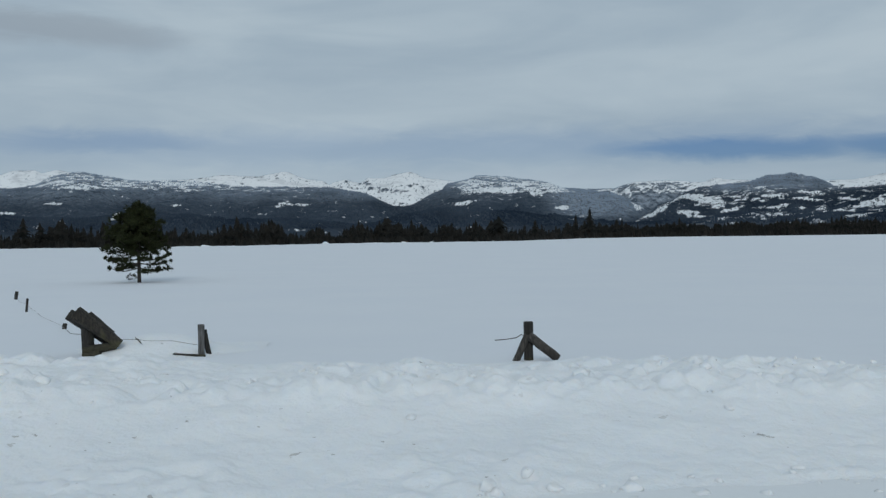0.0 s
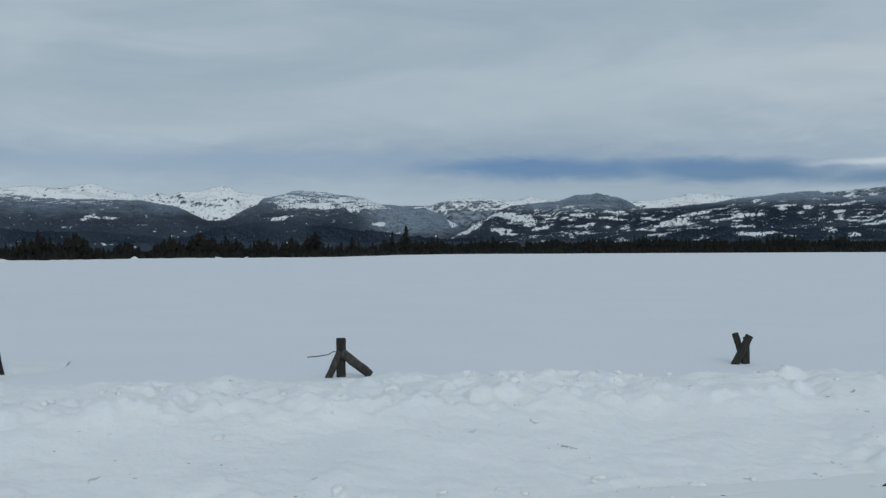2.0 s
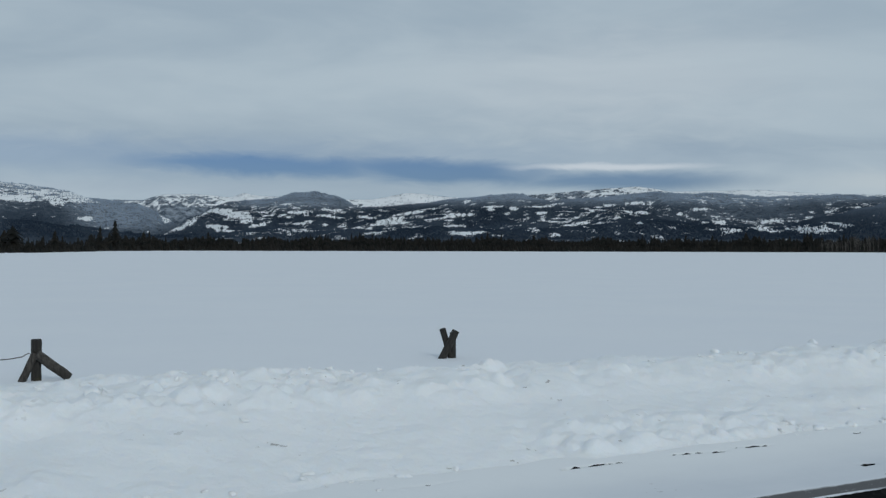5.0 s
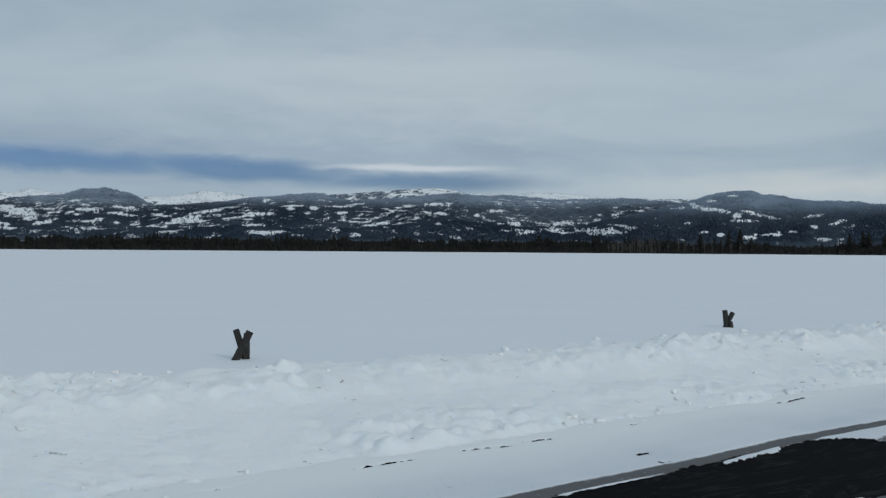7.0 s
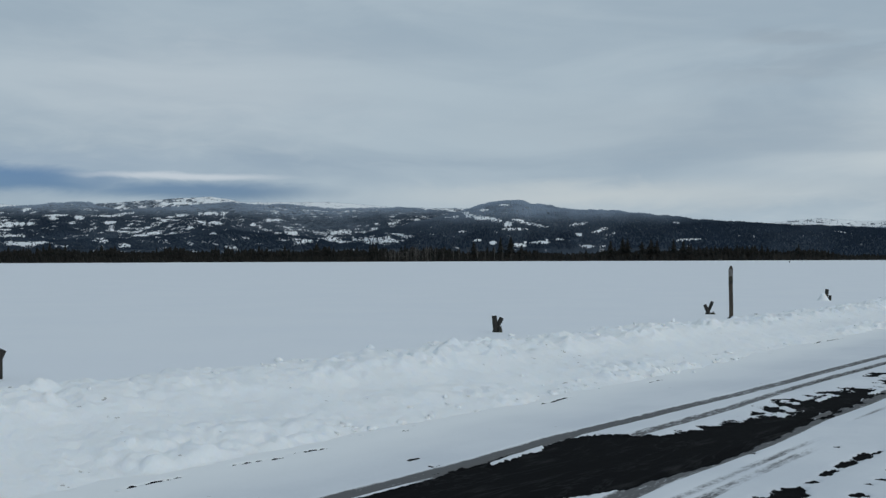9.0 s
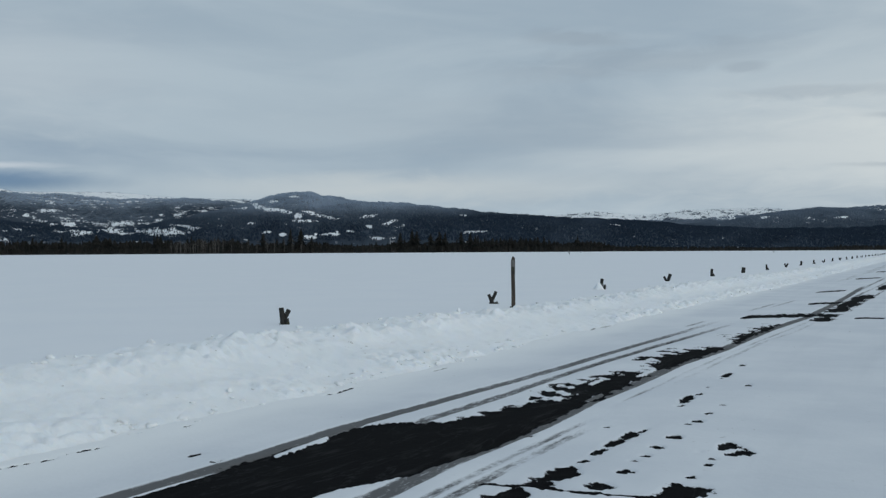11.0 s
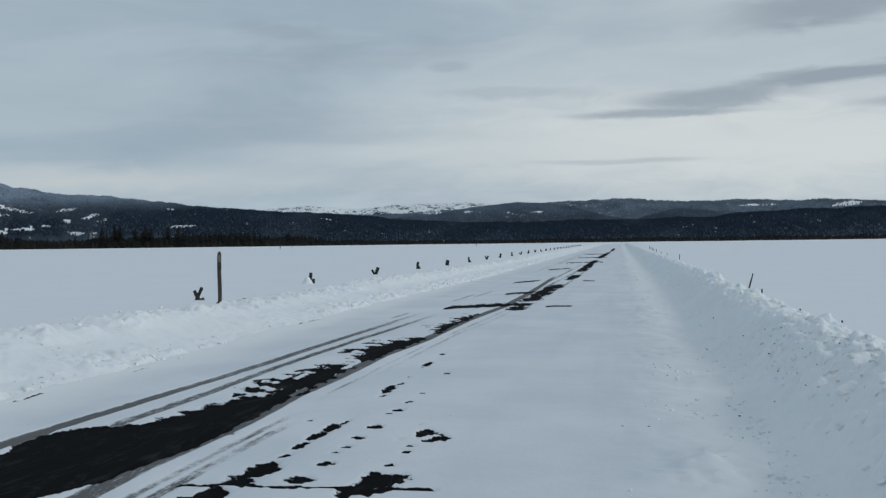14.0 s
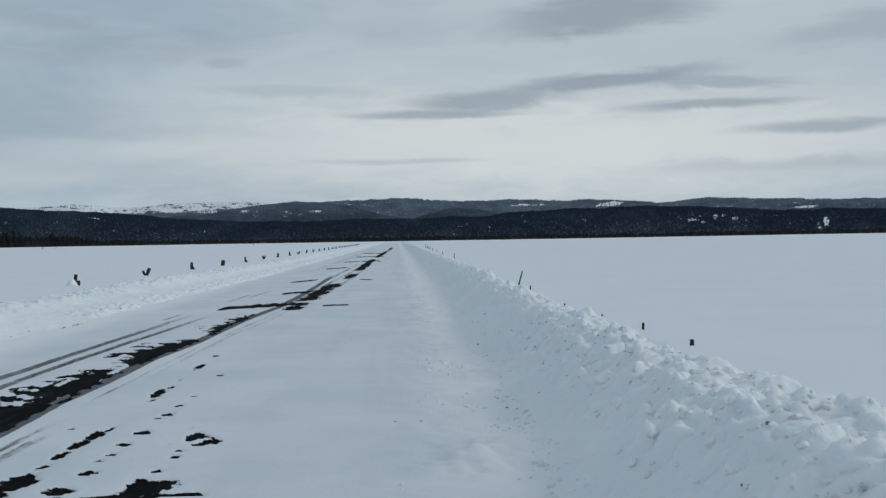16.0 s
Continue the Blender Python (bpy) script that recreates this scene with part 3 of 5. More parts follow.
    for places, half, lo, hi in ((((5, 2.70), (8.2, 2.665), (9.8, 2.615)), 0.050, -6, 9.6), (((5, 2.56), (7.2, 2.535), (9.6, 2.50)), 0.055, -6, 9.3),
                                 (((10, 2.68), (13.2, 2.645), (16.8, 2.56), (21.9, 2.32), (26, 2.14)), 0.04, 10.5, 26), (((10, 2.58), (13.2, 2.52), (18.4, 2.38), (20.7, 2.18), (26, 2.0)), 0.05, 12.5, 26)):
        slush = np.maximum(slush, (0.66 if hi < 12 else 0.5) * faint * track(x, y, places, half, 0.03, 0.01) * band(x, lo, hi, 0.9))
    for places, half in ((((25, 2.16), (30, 2.28), (38, 2.12), (50, 1.86), (80, 1.62)), 0.07), (((25, 1.98), (30, 1.72), (42, 1.50), (60, 1.36)), 0.06), (((26, 2.40), (33, 2.42), (48, 2.30), (75, 2.1)), 0.08)):
        slush = np.maximum(slush, 0.62 * track(x, y, places, half, 0.05, 0.03) * band(x, 27, 70, 6) * (0.5 + fbm(x * 0.4, 0 * y + half, 2, 65)))
    slush = np.maximum(slush, 0.45 * band(y, 2.6, 4.2, 0.25) * band(x, 45, 200, 12) * smooth(0.4, 0.6, fbm(x * 0.1, y * 3, 3, 63)))
    for px, py, half in ((22.5, 4.35, 1.0), (29.5, 4.0, 2.2), (31.5, 3.7, 2.5)):
        slush = np.maximum(slush, 0.7 * np.exp(-((x - px) / half) ** 4 - ((y - py + 0.03 * (x - px)) / 0.07) ** 2))
    slush = slush * (0.30 + 0.75 * fbm(x * 0.9, y * 14, 4, 67, 0.65) + 0.65 * fbm(x * 3.5, y * 30, 3, 68, 0.6))
    return np.clip(bare, 0, 1), np.clip(slush, 0, 1.6)


bare, slush = road_wear(rx, ry)
clean = np.maximum(smooth(4.75, 5.9, ry + 0.3 * (fbm(rx * 1.2, ry * 2, 3, 65) - 0.5)), 0.8 * smooth(-0.5, -1.3, ry + 0.3 * (fbm(rx * 1.2, ry * 2, 3, 66) - 0.5)))
crown = 0.012 * np.cos((ry - 2.4) / 4.5) - 0.012
tread = 0.09 * (fbm(rx * 2.2, ry * 3.0, 5, 71, 0.6) - 0.5) * smooth(-0.1, -0.9, ry) + 0.004 * (fbm(rx * 0.8, ry * 1.5, 3, 75) - 0.5)
tread = tread + 0.05 * lumps(rx, ry, 0.11, 77) * smooth(0.40, 0.6, fbm(rx * 0.8, ry * 1.1, 3, 79)) * smooth(-0.3, -0.9, ry)
rz = crown + tread + 0.020 * (1 - smooth(0.4, 0.6, bare)) - 0.012 * np.minimum(slush, 1)
tagged(sheet("road", rx, ry, rz, ROAD_TOP, (("cover", 1 - bare), ("slush", slush), ("clean", clean))),
       "straight country road under thin packed snow with wet black asphalt strips", "road", kind="structure")


# ---- ploughed banks on both sides ----
def left_bank(x, y):
    toe = toe_left(x) + 0.22 * (fbm(x * 2.3, y * 0.8, 3, 79) - 0.5)
    wide = 0.80 * smooth(5.5, 1.5, x) + 0.45 * smooth(-0.9, -2.0, x)
    u = y - toe
    crest = u - 0.27 - 0.12 * smooth(3.5, 1.0, x)
    z = (0.02 + field_level(x, y)) * smooth(-0.35, 2.15, u) - 0.02
    top = smooth(0.9, 1.5, crest) * (1 - smooth(2.25 + wide, 2.75 + wide, crest + 0.5 * (fbm(x * 0.9, y * 0.9, 2, 80) - 0.5)))
    low = smooth(-0.02, 0.2, u) * (1 - smooth(0.45, 1.1, u))
    rough = smooth(0.30, 0.62, fbm(x * 0.6, y * 0.6, 3, 81))
    sparse = smooth(0.40, 0.62, fbm(x * 1.5, y * 1.5, 3, 78))
    heaped = 0.015 + (0.025 + 0.065 * sparse) * lumps(x, y, 0.19, 83) + 0.045 * lumps(x, y, 0.09, 84) * (0.4 + sparse) + 0.06 * lumps(x, y, 0.42, 85) + 0.05 * (fbm(x * 6, y * 6, 4, 86, 0.62) - 0.5)
    z = z + top * heaped * (0.75 + 0.40 * rough + 0.10 * smooth(2, -2, x))
    z = z + low * (0.05 * puffs(x, y, 0.20, 87, 3) + 0.07 * lumps(x, y, 0.15, 88)) * (0.25 + smooth(0.42, 0.62, fbm(x * 0.7, y * 0.3, 3, 89))) * (0.65 + 0.35 * smooth(2, 6, x))
    z = z + (0.10 * (fbm(x * 1.0, y * 1.2, 4, 91) - 0.5) + 0.05 * (fbm(x * 3.6, y * 3.6, 4, 93, 0.6) - 0.5)) * smooth(0.0, 0.5, u) * (1 - 0.6 * smooth(1.6, 2.3, u))
    back = smooth(1.9 + wide, 2.6 + wide, crest)
    return z * (1 - back) + (field_level(x, y) + 0.004) * back - 0.05 * smooth(2.45 + wide, 2.75 + wide, crest)


def right_bank(x, y):
    u = -y - 1.35 - 0.30 * smooth(8, 40, x) - 0.25 * (fbm(x * 0.7, 0 * x, 3, 95) - 0.5)
    wide = 0.28 * smooth(11, 7, x)
    z = 0.14 * smooth(-0.2, 0.7, u) + 0.41 * smooth(0.30, 1.15, u) - 0.015
    top = smooth(0.12, 0.80, u + 0.5 * (fbm(x * 1.4, y * 1.4, 2, 96) - 0.5)) * (1 - smooth(1.45 + wide, 1.8 + wide, u))
    rough = smooth(0.30, 0.65, fbm(x * 0.8, y * 0.8, 3, 97))
    heaped = 0.012 + 0.085 * lumps(x, y, 0.17, 99) ** 1.5 + 0.028 * crumble(x, y, 0.15, 100) + 0.050 * lumps(x, y, 0.08, 101) ** 1.3 + 0.075 * lumps(x, y, 0.34, 102) ** 1.6 + 0.085 * (fbm(x * 9, y * 9, 4, 104, 0.65) - 0.5) + 0.06 * (fbm(x * 3, y * 3, 3, 103) - 0.5)
    z = z + top * heaped * (0.80 + 0.45 * rough)
    z = z + (0.09 * (fbm(x * 1.3, y * 1.3, 4, 105) - 0.5) + 0.038 * (fbm(x * 4, y * 4, 4, 106, 0.55) - 0.5)) * smooth(-0.1, 0.5, u)
    z = z + 0.035 * lumps(x, y, 0.11, 107) * smooth(0.40, 0.58, fbm(x * 0.9, y * 0.9, 3, 109)) * smooth(-0.2, 0.3, u)
    back = smooth(1.25 + wide, 1.75 + wide, u)
    return z * (1 - back) + (field_level(x, y) + 0.006) * back - 0.05 * smooth(1.65 + wide, 1.9 + wide, u)


along = np.concatenate([np.arange(-9, -5, 0.06), np.arange(-5, 14, 0.034), np.arange(14, 34, 0.07), np.arange(34, 80, 0.25), np.arange(80, 400, 1.2)])
bx, by = np.meshgrid(along, np.arange(5.2, 10.9, 0.033))
tagged(sheet("snow_bank", bx, by, left_bank(bx, by), SNOW_BANK), "low ploughed bank of lumpy bright snow along the road", "snow bank", kind="structure")
along = np.concatenate([np.arange(-6, 2.5, 0.08), np.arange(2.5, 16, 0.03), np.arange(16, 34, 0.07), np.arange(34, 80, 0.25), np.arange(80, 400, 1.2)])
bx, by = np.meshgrid(along, np.arange(-4.0, -1.0, 0.028))
tagged(sheet("snow_bank", bx, by, right_bank(bx, by), SNOW_BANK), "steep ploughed snow bank topped with broken clods beside the road", "snow bank", kind="structure")


# ---- mountains: ranges, one behind the other, with their woods ----
def ridge(points, reach, clear=4.5):
    """Height of a range's crest over the bearing, through its summits and saddles (bearing, degrees above the eye) at that reach."""
    b = np.array([p[0] for p in points], float)
    h = np.array([reach * math.tan(radians(p[1])) + 1.6 - clear for p in points])

    def crest(x):
        i = np.clip(np.searchsorted(b, x) - 1, 0, len(b) - 2)
        t = np.clip((x - b[i]) / (b[i + 1] - b[i]), 0, 1)
        s = 0.55 * t + 0.45 * t * t * (3 - 2 * t)
        return h[i] + (h[i + 1] - h[i]) * s
    return crest


# snowy clearings, run by run along the hills: bearing, height above the eye's level, half width, half height (degrees), lean
CLEARINGS_A = (
    (-17.81, 1.49, 0.32, 0.094, 0), (-15.53, 1.97, 0.46, 0.07, 0), (-14.42, 2.79, 0.77, 0.08, -0.11), (-12.55, 1.26, 0.2, 0.162, 0.84),
    (-9.48, 1.87, 0.29, 0.066, 0), (-3.9, 1.87, 0.3, 0.168, 0.3), (-3.23, 1.89, 0.67, 0.084, -0.03), (5.99, 1.86, 0.53, 0.119, 0.2),
    (7.24, 2.65, 0.49, 0.102, 0), (8.62, 2.5, 0.49, 0.169, -0.1), (10, 2.36, 0.61, 0.169, -0.15), (11.37, 1.54, 0.34, 0.118, 0),
    (15.4, 1.65, 0.24, 0.301, -0.31), (15.66, 1.5, 0.36, 0.134, -0.51), (15.78, 0.97, 0.53, 0.063, 0.49), (16.57, 1.33, 0.54, 0.158, 0.59),
    (17.45, 1.9, 0.76, 0.127, 0.37), (18, 1.19, 0.6, 0.144, 0), (18.41, 1.98, 0.88, 0.192, -0.11), (18.69, 0.97, 0.5, 0.064, 0),
)
CLEARINGS_B = (
    (19.24, 1.71, 0.67, 0.129, 0), (19.66, 1.48, 0.5, 0.081, 0), (20.3, 1.32, 0.56, 0.113, 0.26), (20.91, 1.8, 0.73, 0.071, 0.08),
    (22.43, 1.36, 0.26, 0.065, 0), (22.48, 1.98, 0.63, 0.147, 0), (22.49, 1, 0.69, 0.082, 0), (22.91, 1.51, 0.23, 0.082, -0.16),
    (23.78, 1.29, 0.15, 0.132, 0), (24.07, 1.77, 0.64, 0.099, -0.15), (24.36, 2.11, 0.38, 0.059, 0), (26.13, 1.72, 0.44, 0.083, -0.1),
    (26.43, 0.88, 0.89, 0.083, 0.12), (27.47, 1.5, 0.9, 0.234, 0.12), (28.22, 1.15, 1.14, 0.074, 0.03), (28.36, 1.97, 0.78, 0.084, 0.12),
    (29.56, 2.2, 0.61, 0.05, 0.1), (30.02, 1.69, 0.46, 0.067, 0.1), (30.72, 1.58, 0.33, 0.047, 0), (30.91, 1.26, 0.6, 0.09, 0),
)
CLEARINGS_C = (
    (31.11, 1.85, 0.67, 0.15, 0.05), (31.31, 0.89, 1.14, 0.136, 0.04), (31.51, 2.6, 0.21, 0.121, 0.2), (33.13, 2.34, 0.69, 0.047, 0),
    (33.41, 0.75, 0.48, 0.061, 0), (33.98, 2.26, 0.3, 0.092, 0), (34.86, 1.02, 0.21, 0.062, 0), (35.27, 1.08, 0.28, 0.155, 0),
    (35.35, 2.33, 0.42, 0.047, 0), (35.56, 1.96, 0.28, 0.124, 0), (36.33, 0.81, 0.43, 0.093, -0.25), (36.33, 1.52, 0.71, 0.062, -0.06),
    (36.33, 2.44, 0.5, 0.078, 0.12), (36.76, 1.7, 0.57, 0.047, 0), (37.18, 1.05, 0.29, 0.047, 0), (37.26, 1.28, 0.65, 0.078, -0.1),
    (37.4, 1.71, 0.32, 0.062, 0), (37.83, 1.43, 0.5, 0.063, 0), (38.19, 2.16, 0.29, 0.078, -0.2), (38.7, 2.3, 0.26, 0.063, 0),
)
CLEARINGS_D = (
    (39.28, 2.38, 0.29, 0.079, 0.1), (40.38, 2.02, 0.29, 0.095, -0.2), (40.67, 2.5, 0.67, 0.111, 0), (40.94, 1.43, 0.27, 0.095, 0),
    (41.11, 1.99, 0.37, 0.095, -0.2), (41.41, 2.55, 0.21, 0.079, 0), (42.45, 0.78, 0.3, 0.08, -0.2), (42.97, 1.92, 0.15, 0.096, 0),
    (44.07, 2.17, 0.45, 0.08, 0), (44.55, 1.06, 0.27, 0.064, 0), (45.08, 1.47, 0.42, 0.129, 0), (45.46, 1.09, 0.53, 0.08, 0),
    (45.84, 1.01, 0.53, 0.129, 0), (46.68, 1.16, 0.38, 0.065, 0), (47.29, 1.08, 0.61, 0.097, 0), (47.75, 1.51, 0.61, 0.145, 0.08),
    (47.98, 0.96, 0.46, 0.097, 0), (49.52, 1.08, 1.31, 0.211, 0), (49.83, 1.93, 0.39, 0.065, 0), (50.6, 1.39, 0.54, 0.081, -0.1),
)
CLEARINGS_E = (
    (51.3, 1.26, 0.34, 0.065, 0), (53.9, 2.33, 0.46, 0.081, 0.1), (54.33, 1.51, 0.19, 0.065, 0), (54.6, 2.49, 0.25, 0.162, -0.2),
    (55.21, 1.03, 0.23, 0.065, 0), (55.29, 2.27, 0.7, 0.146, -0.1), (55.52, 2.7, 0.22, 0.13, 0), (55.98, 0.9, 0.23, 0.13, 0),
    (56.14, 2.14, 0.54, 0.113, -0.15), (56.53, 2.97, 0.28, 0.081, 0), (56.83, 1.95, 0.23, 0.227, 0), (57.22, 1.64, 0.62, 0.081, 0),
    (57.37, 2.13, 0.38, 0.065, -0.1), (57.44, 0.77, 0.38, 0.113, 0), (58.37, 1.85, 0.77, 0.097, -0.18), (58.6, 0.92, 0.77, 0.065, 0),
    (59.44, 1.06, 0.46, 0.065, 0), (60.51, 1.86, 0.46, 0.064, 0.1), (60.69, 1.34, 0.21, 0.097, 0), (60.82, 1.94, 0.27, 0.064, 0),
)
CLEARINGS_F = (
    (61.27, 0.69, 0.33, 0.08, 0), (61.7, 1.49, 0.23, 0.064, 0.2), (62.03, 0.69, 0.21, 0.064, 0), (62.03, 1.64, 0.27, 0.08, 0),
    (65.84, 1.9, 0.19, 0.079, 0), (66.64, 1.01, 0.51, 0.063, 0), (79.53, 1.78, 0.67, 0.236, -0.1), (81.81, 1.63, 0.24, 0.067, 0),
    (85.55, 1.58, 0.41, 0.053, 0), (97.19, 1.76, 0.74, 0.075, 0), (101.61, 1.74, 0.6, 0.134, 0.1), (105.94, 0.77, 0.23, 0.099, 0),
    (106.49, 0.64, 0.15, 0.086, 0), (107.16, 0.92, 0.12, 0.132, 0), (107.51, 0.98, 0.07, 0.115, 0), (108.09, 0.82, 0.2, 0.066, 0),
    (111.7, 1.35, 0.5, 0.064, 0.05), (111.94, 0.65, 0.08, 0.128, 0), (112.29, 0.35, 0.1, 0.288, 0), (112.62, 0.52, 0.11, 0.256, 0),
)
CLEARINGS = CLEARINGS_A + CLEARINGS_B + CLEARINGS_C + CLEARINGS_D + CLEARINGS_E + CLEARINGS_F


def clearings(b, high):
    """How deep inside a snowy clearing a direction lies: 1 in its middle, a half on its rim, 0 well outside."""
    out = np.zeros(b.shape)
    for b0, h0, wide, tall, lean in CLEARINGS:
        near = np.abs(b - b0) < wide * 1.5
        db = b[near] - b0
        q = (db / wide) ** 2 + ((high[near] - h0 - lean * db) / (0.8 * tall)) ** 2
        out[near] = np.maximum(out[near], np.clip(0.86 - 0.32 * q, 0, 1))
    return out


def mountain_range(name, points, base, reach, rough, snow_bias, frost_haze_bias, trees, seed, label, steep=1.0, cut=1.0, hidden=None):
    """A range seen across the plain: crest points (bearing, height above the eye's level), foot and crest distances,
    snow over the slopes, a paling for frosted trees and painted haze, and the woods on it. hidden: crest of the range
    in front."""
    lo, hi = max(points[0][0], -22.0), min(points[-1][0], 117.0)
    crest = ridge(points, reach, 0.0 if reach > 4000 else 4.5)
    b, v = np.meshgrid(np.arange(lo, hi, 0.08), np.concatenate([np.linspace(0, 1, 44 if reach > 4000 else 76), [1.03, 1.1, 1.25]]))

    def shape(b, v):
        r = base + (reach - base) * v
        x, y = r * np.sin(np.radians(b)), r * np.cos(np.radians(b))
        top = crest(b) + rough * 12 * (fbm(b * 2.2, 0 * b, 4, seed) - 0.5)
        rise = np.clip(v, 0, 1) ** steep
        rise = 0.35 * rise + 0.65 * rise * rise * (3 - 2 * rise)
        spurs = fbm(b * 0.55, v * 1.2 + 0 * b, 4, seed + 3) - 0.5
        gully = np.abs(fbm(b * 1.1 + 3 * v, v * 1.6, 4, seed + 7) - 0.5) * 2
        z = top * rise + np.clip(v * (1 - v), 0, 1) * 4 * rough * (70 * spurs - 36 * gully)
        return x, y, np.where(v > 1, top * (1 - (v - 1) * 1.6), np.minimum(z, top * (0.25 + 0.75 * v) + 4)) - 2

    x, y, z = shape(b, v)

    def cover(b, v, x, y, z):
        high = np.degrees(np.arctan2(z - 1.6, np.hypot(x, y)))
        along_ = b * reach * 0.0175
        lean = 0.085 * smooth(15, 19, b) * smooth(46, 38, b) * (b - 30) * reach * 0.0175
        lift = z - lean + 14 * (fbm(along_ / 260, z / 90, 3, seed + 13) - 0.5) * 4
        patch = fbm(along_ / 30, lift / 4.5, 5, seed + 11, 0.66)
        large = fbm(along_ / 420, z / 60, 3, seed + 15)
        snow = snow_bias(b, high, v) + (patch - 0.5) * 1.45 + (large - 0.5) * 0.45
        hatch = fbm(along_ / 7, z / 16, 3, seed + 25, 0.6) - 0.5
        snow = np.maximum(snow, cut * clearings(b, high) + (patch - 0.5) * 1.5 + hatch * 0.9)
        # paling of the woods: frosted tops, and haze painted onto farther slopes
        frost_haze = np.clip(frost_haze_bias(b, high, v) * (0.55 + 0.9 * fbm(along_ / 60, z / 16, 4, seed + 21)) + (fbm(along_ / 90, z / 40, 3, seed + 19) - 0.5) * 0.22, 0, 1)
        return np.clip(snow, 0, 1), frost_haze, high

    snow, frost_haze, _ = cover(b, v, x, y, z)
    ob = sheet(name, x, y, z, MOUNTAIN, (("snow", snow), ("frost_haze", frost_haze)))
    tagged(ob, label, "mountain", kind="structure")
    # the woods on it
    rng = np.random.default_rng(seed)
    tb, tv = rng.uniform(lo, hi, trees), np.sqrt(rng.uniform(0.001, 1.0, trees))
    tx, ty, tz = shape(tb, tv)
    ts, tf, th = cover(tb, tv, tx, ty, tz)
    keep = (rng.uniform(0, 1, trees) > smooth(0.36, 0.62, ts) * 0.84) & (th > 0.55 - 0.6 * smooth(64, 72, tb))
    if hidden:
        front = ridge(hidden[0], hidden[1])(tb)
        keep &= th > np.degrees(np.arctan2(front - 12, hidden[1]))
    tx, ty, tz, tf = tx[keep], ty[keep], tz[keep], tf[keep]
    n = len(tx)
    height, wide = rng.uniform(2.4, 5.2, n) * (reach / 3400) ** 0.5, rng.uniform(1.1, 2.0, n)
    co, faces = [], []
    ring = rng.uniform(0, 6.28, n)
    for k in range(4):
        a = ring + k * math.pi / 2
        co.append(np.stack([tx + wide * np.cos(a), ty + wide * np.sin(a), tz + height * rng.uniform(0.0, 0.18, n)], 1))
    co.append(np.stack([tx, ty, tz + height], 1))
    i = np.arange(n)
    for k in range(4):
        faces.append(np.stack([k * n + i, (k + 1) % 4 * n + i, 4 * n + i], 1))
    wood = soup("hillside_woods", np.concatenate(co), np.concatenate(faces), FAR_WOOD, (("frost_haze", np.tile(tf, 5)),))
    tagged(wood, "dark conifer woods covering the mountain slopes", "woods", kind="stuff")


def zone(b, high, b0, b1, h0, h1, soft_b=1.0, soft_h=0.2):
    """1 inside a stretch of bearings and heights, fading to 0 round it."""
    return smooth(b0 - soft_b, b0 + soft_b, b) * smooth(b1 + soft_b, b1 - soft_b, b) * smooth(h0 - soft_h, h0 + soft_h, high) * smooth(h1 + soft_h, h1 - soft_h, high)


FAR_CREST = (
    (-24, 3.3), (-18, 3.45), (-17.5, 3.65), (-16.4, 3.72), (-16.1, 3.56), (-15.3, 3.71), (-12.6, 3.12), (-8.9, 3.25), (-6.8, 3.52), (-5.3, 3.43),
    (-3.7, 3.7), (-2.5, 3.26), (-1.7, 3.17), (-1.3, 2.95), (-1, 3.13), (-0.4, 3.22), (0.4, 3.06), (0.8, 3.33), (1.7, 3.3), (2.3, 3.51), (3.1, 3.65),
    (4, 3.27), (8.5, 2.6), (11.5, 2.64), (14.1, 2.53), (15.2, 2.87), (16.1, 2.94), (17.5, 2.91), (18.7, 2.76), (19.4, 3.01), (20.5, 2.87), (24.7, 2.72),
    (26.4, 2.75), (28.5, 3.1), (31.2, 2.84), (33.7, 2.91), (40.8, 3.42), (42.6, 3.13), (46.8, 3.17), (51.5, 2.85), (54.3, 2.81), (58.5, 2.5),
    (70.6, 1.88), (73.1, 2.08), (75.2, 1.88), (76.5, 1.93), (78, 2.1), (81.7, 2.15), (86, 1.8), (118, 1.3),
)
WOODED_CREST = (
    (-24, 2.7), (-17.3, 2.83), (-16.5, 3.01), (-15.4, 3.51), (-14.3, 3.69), (-11.2, 3.24), (-9.7, 3.27), (-5.3, 2.94), (-1.4, 2.89), (0.4, 2.6),
    (2.3, 1.81), (3, 1.84), (4.8, 2.68), (5.1, 3.01), (6.9, 3.42), (8, 3.4), (10.3, 3.09), (11.7, 2.67), (14.1, 2.41), (15.5, 1.71), (16, 1.28),
    (16.5, 1.67), (18.7, 2.61), (21, 2.79), (22.2, 3.14), (23.3, 3.2), (24.4, 2.99), (25.4, 2.49), (26, 2.32), (33.7, 3.1), (34.6, 3.11), (35.1, 2.9),
    (36.1, 2.73), (41.7, 3.15), (43.7, 3.04), (44.5, 3.12), (47.5, 2.87), (50.8, 2.94), (57.1, 2.35), (76.8, 1.62), (89.9, 2.31), (94.6, 2.08),
    (96.1, 2.18), (99.2, 2.03), (100.1, 2.1), (104.6, 1.82), (106.4, 2.02), (115.5, 1.74), (118, 1.8),
)
RIDGE_CREST = ((75, 0.8), (77.4, 1.4), (79.2, 1.47), (80.1, 1.62), (80.8, 1.76), (82.3, 1.99), (84.4, 2.2), (85.4, 2.16), (87.3, 1.95), (88.3, 1.69),
    (89.3, 1.38), (90.5, 1.22), (90.7, 1.15), (91.8, 1.45), (93, 1.74), (94.3, 1.66), (95.5, 1.39), (96.7, 1.24), (103, 0.9))
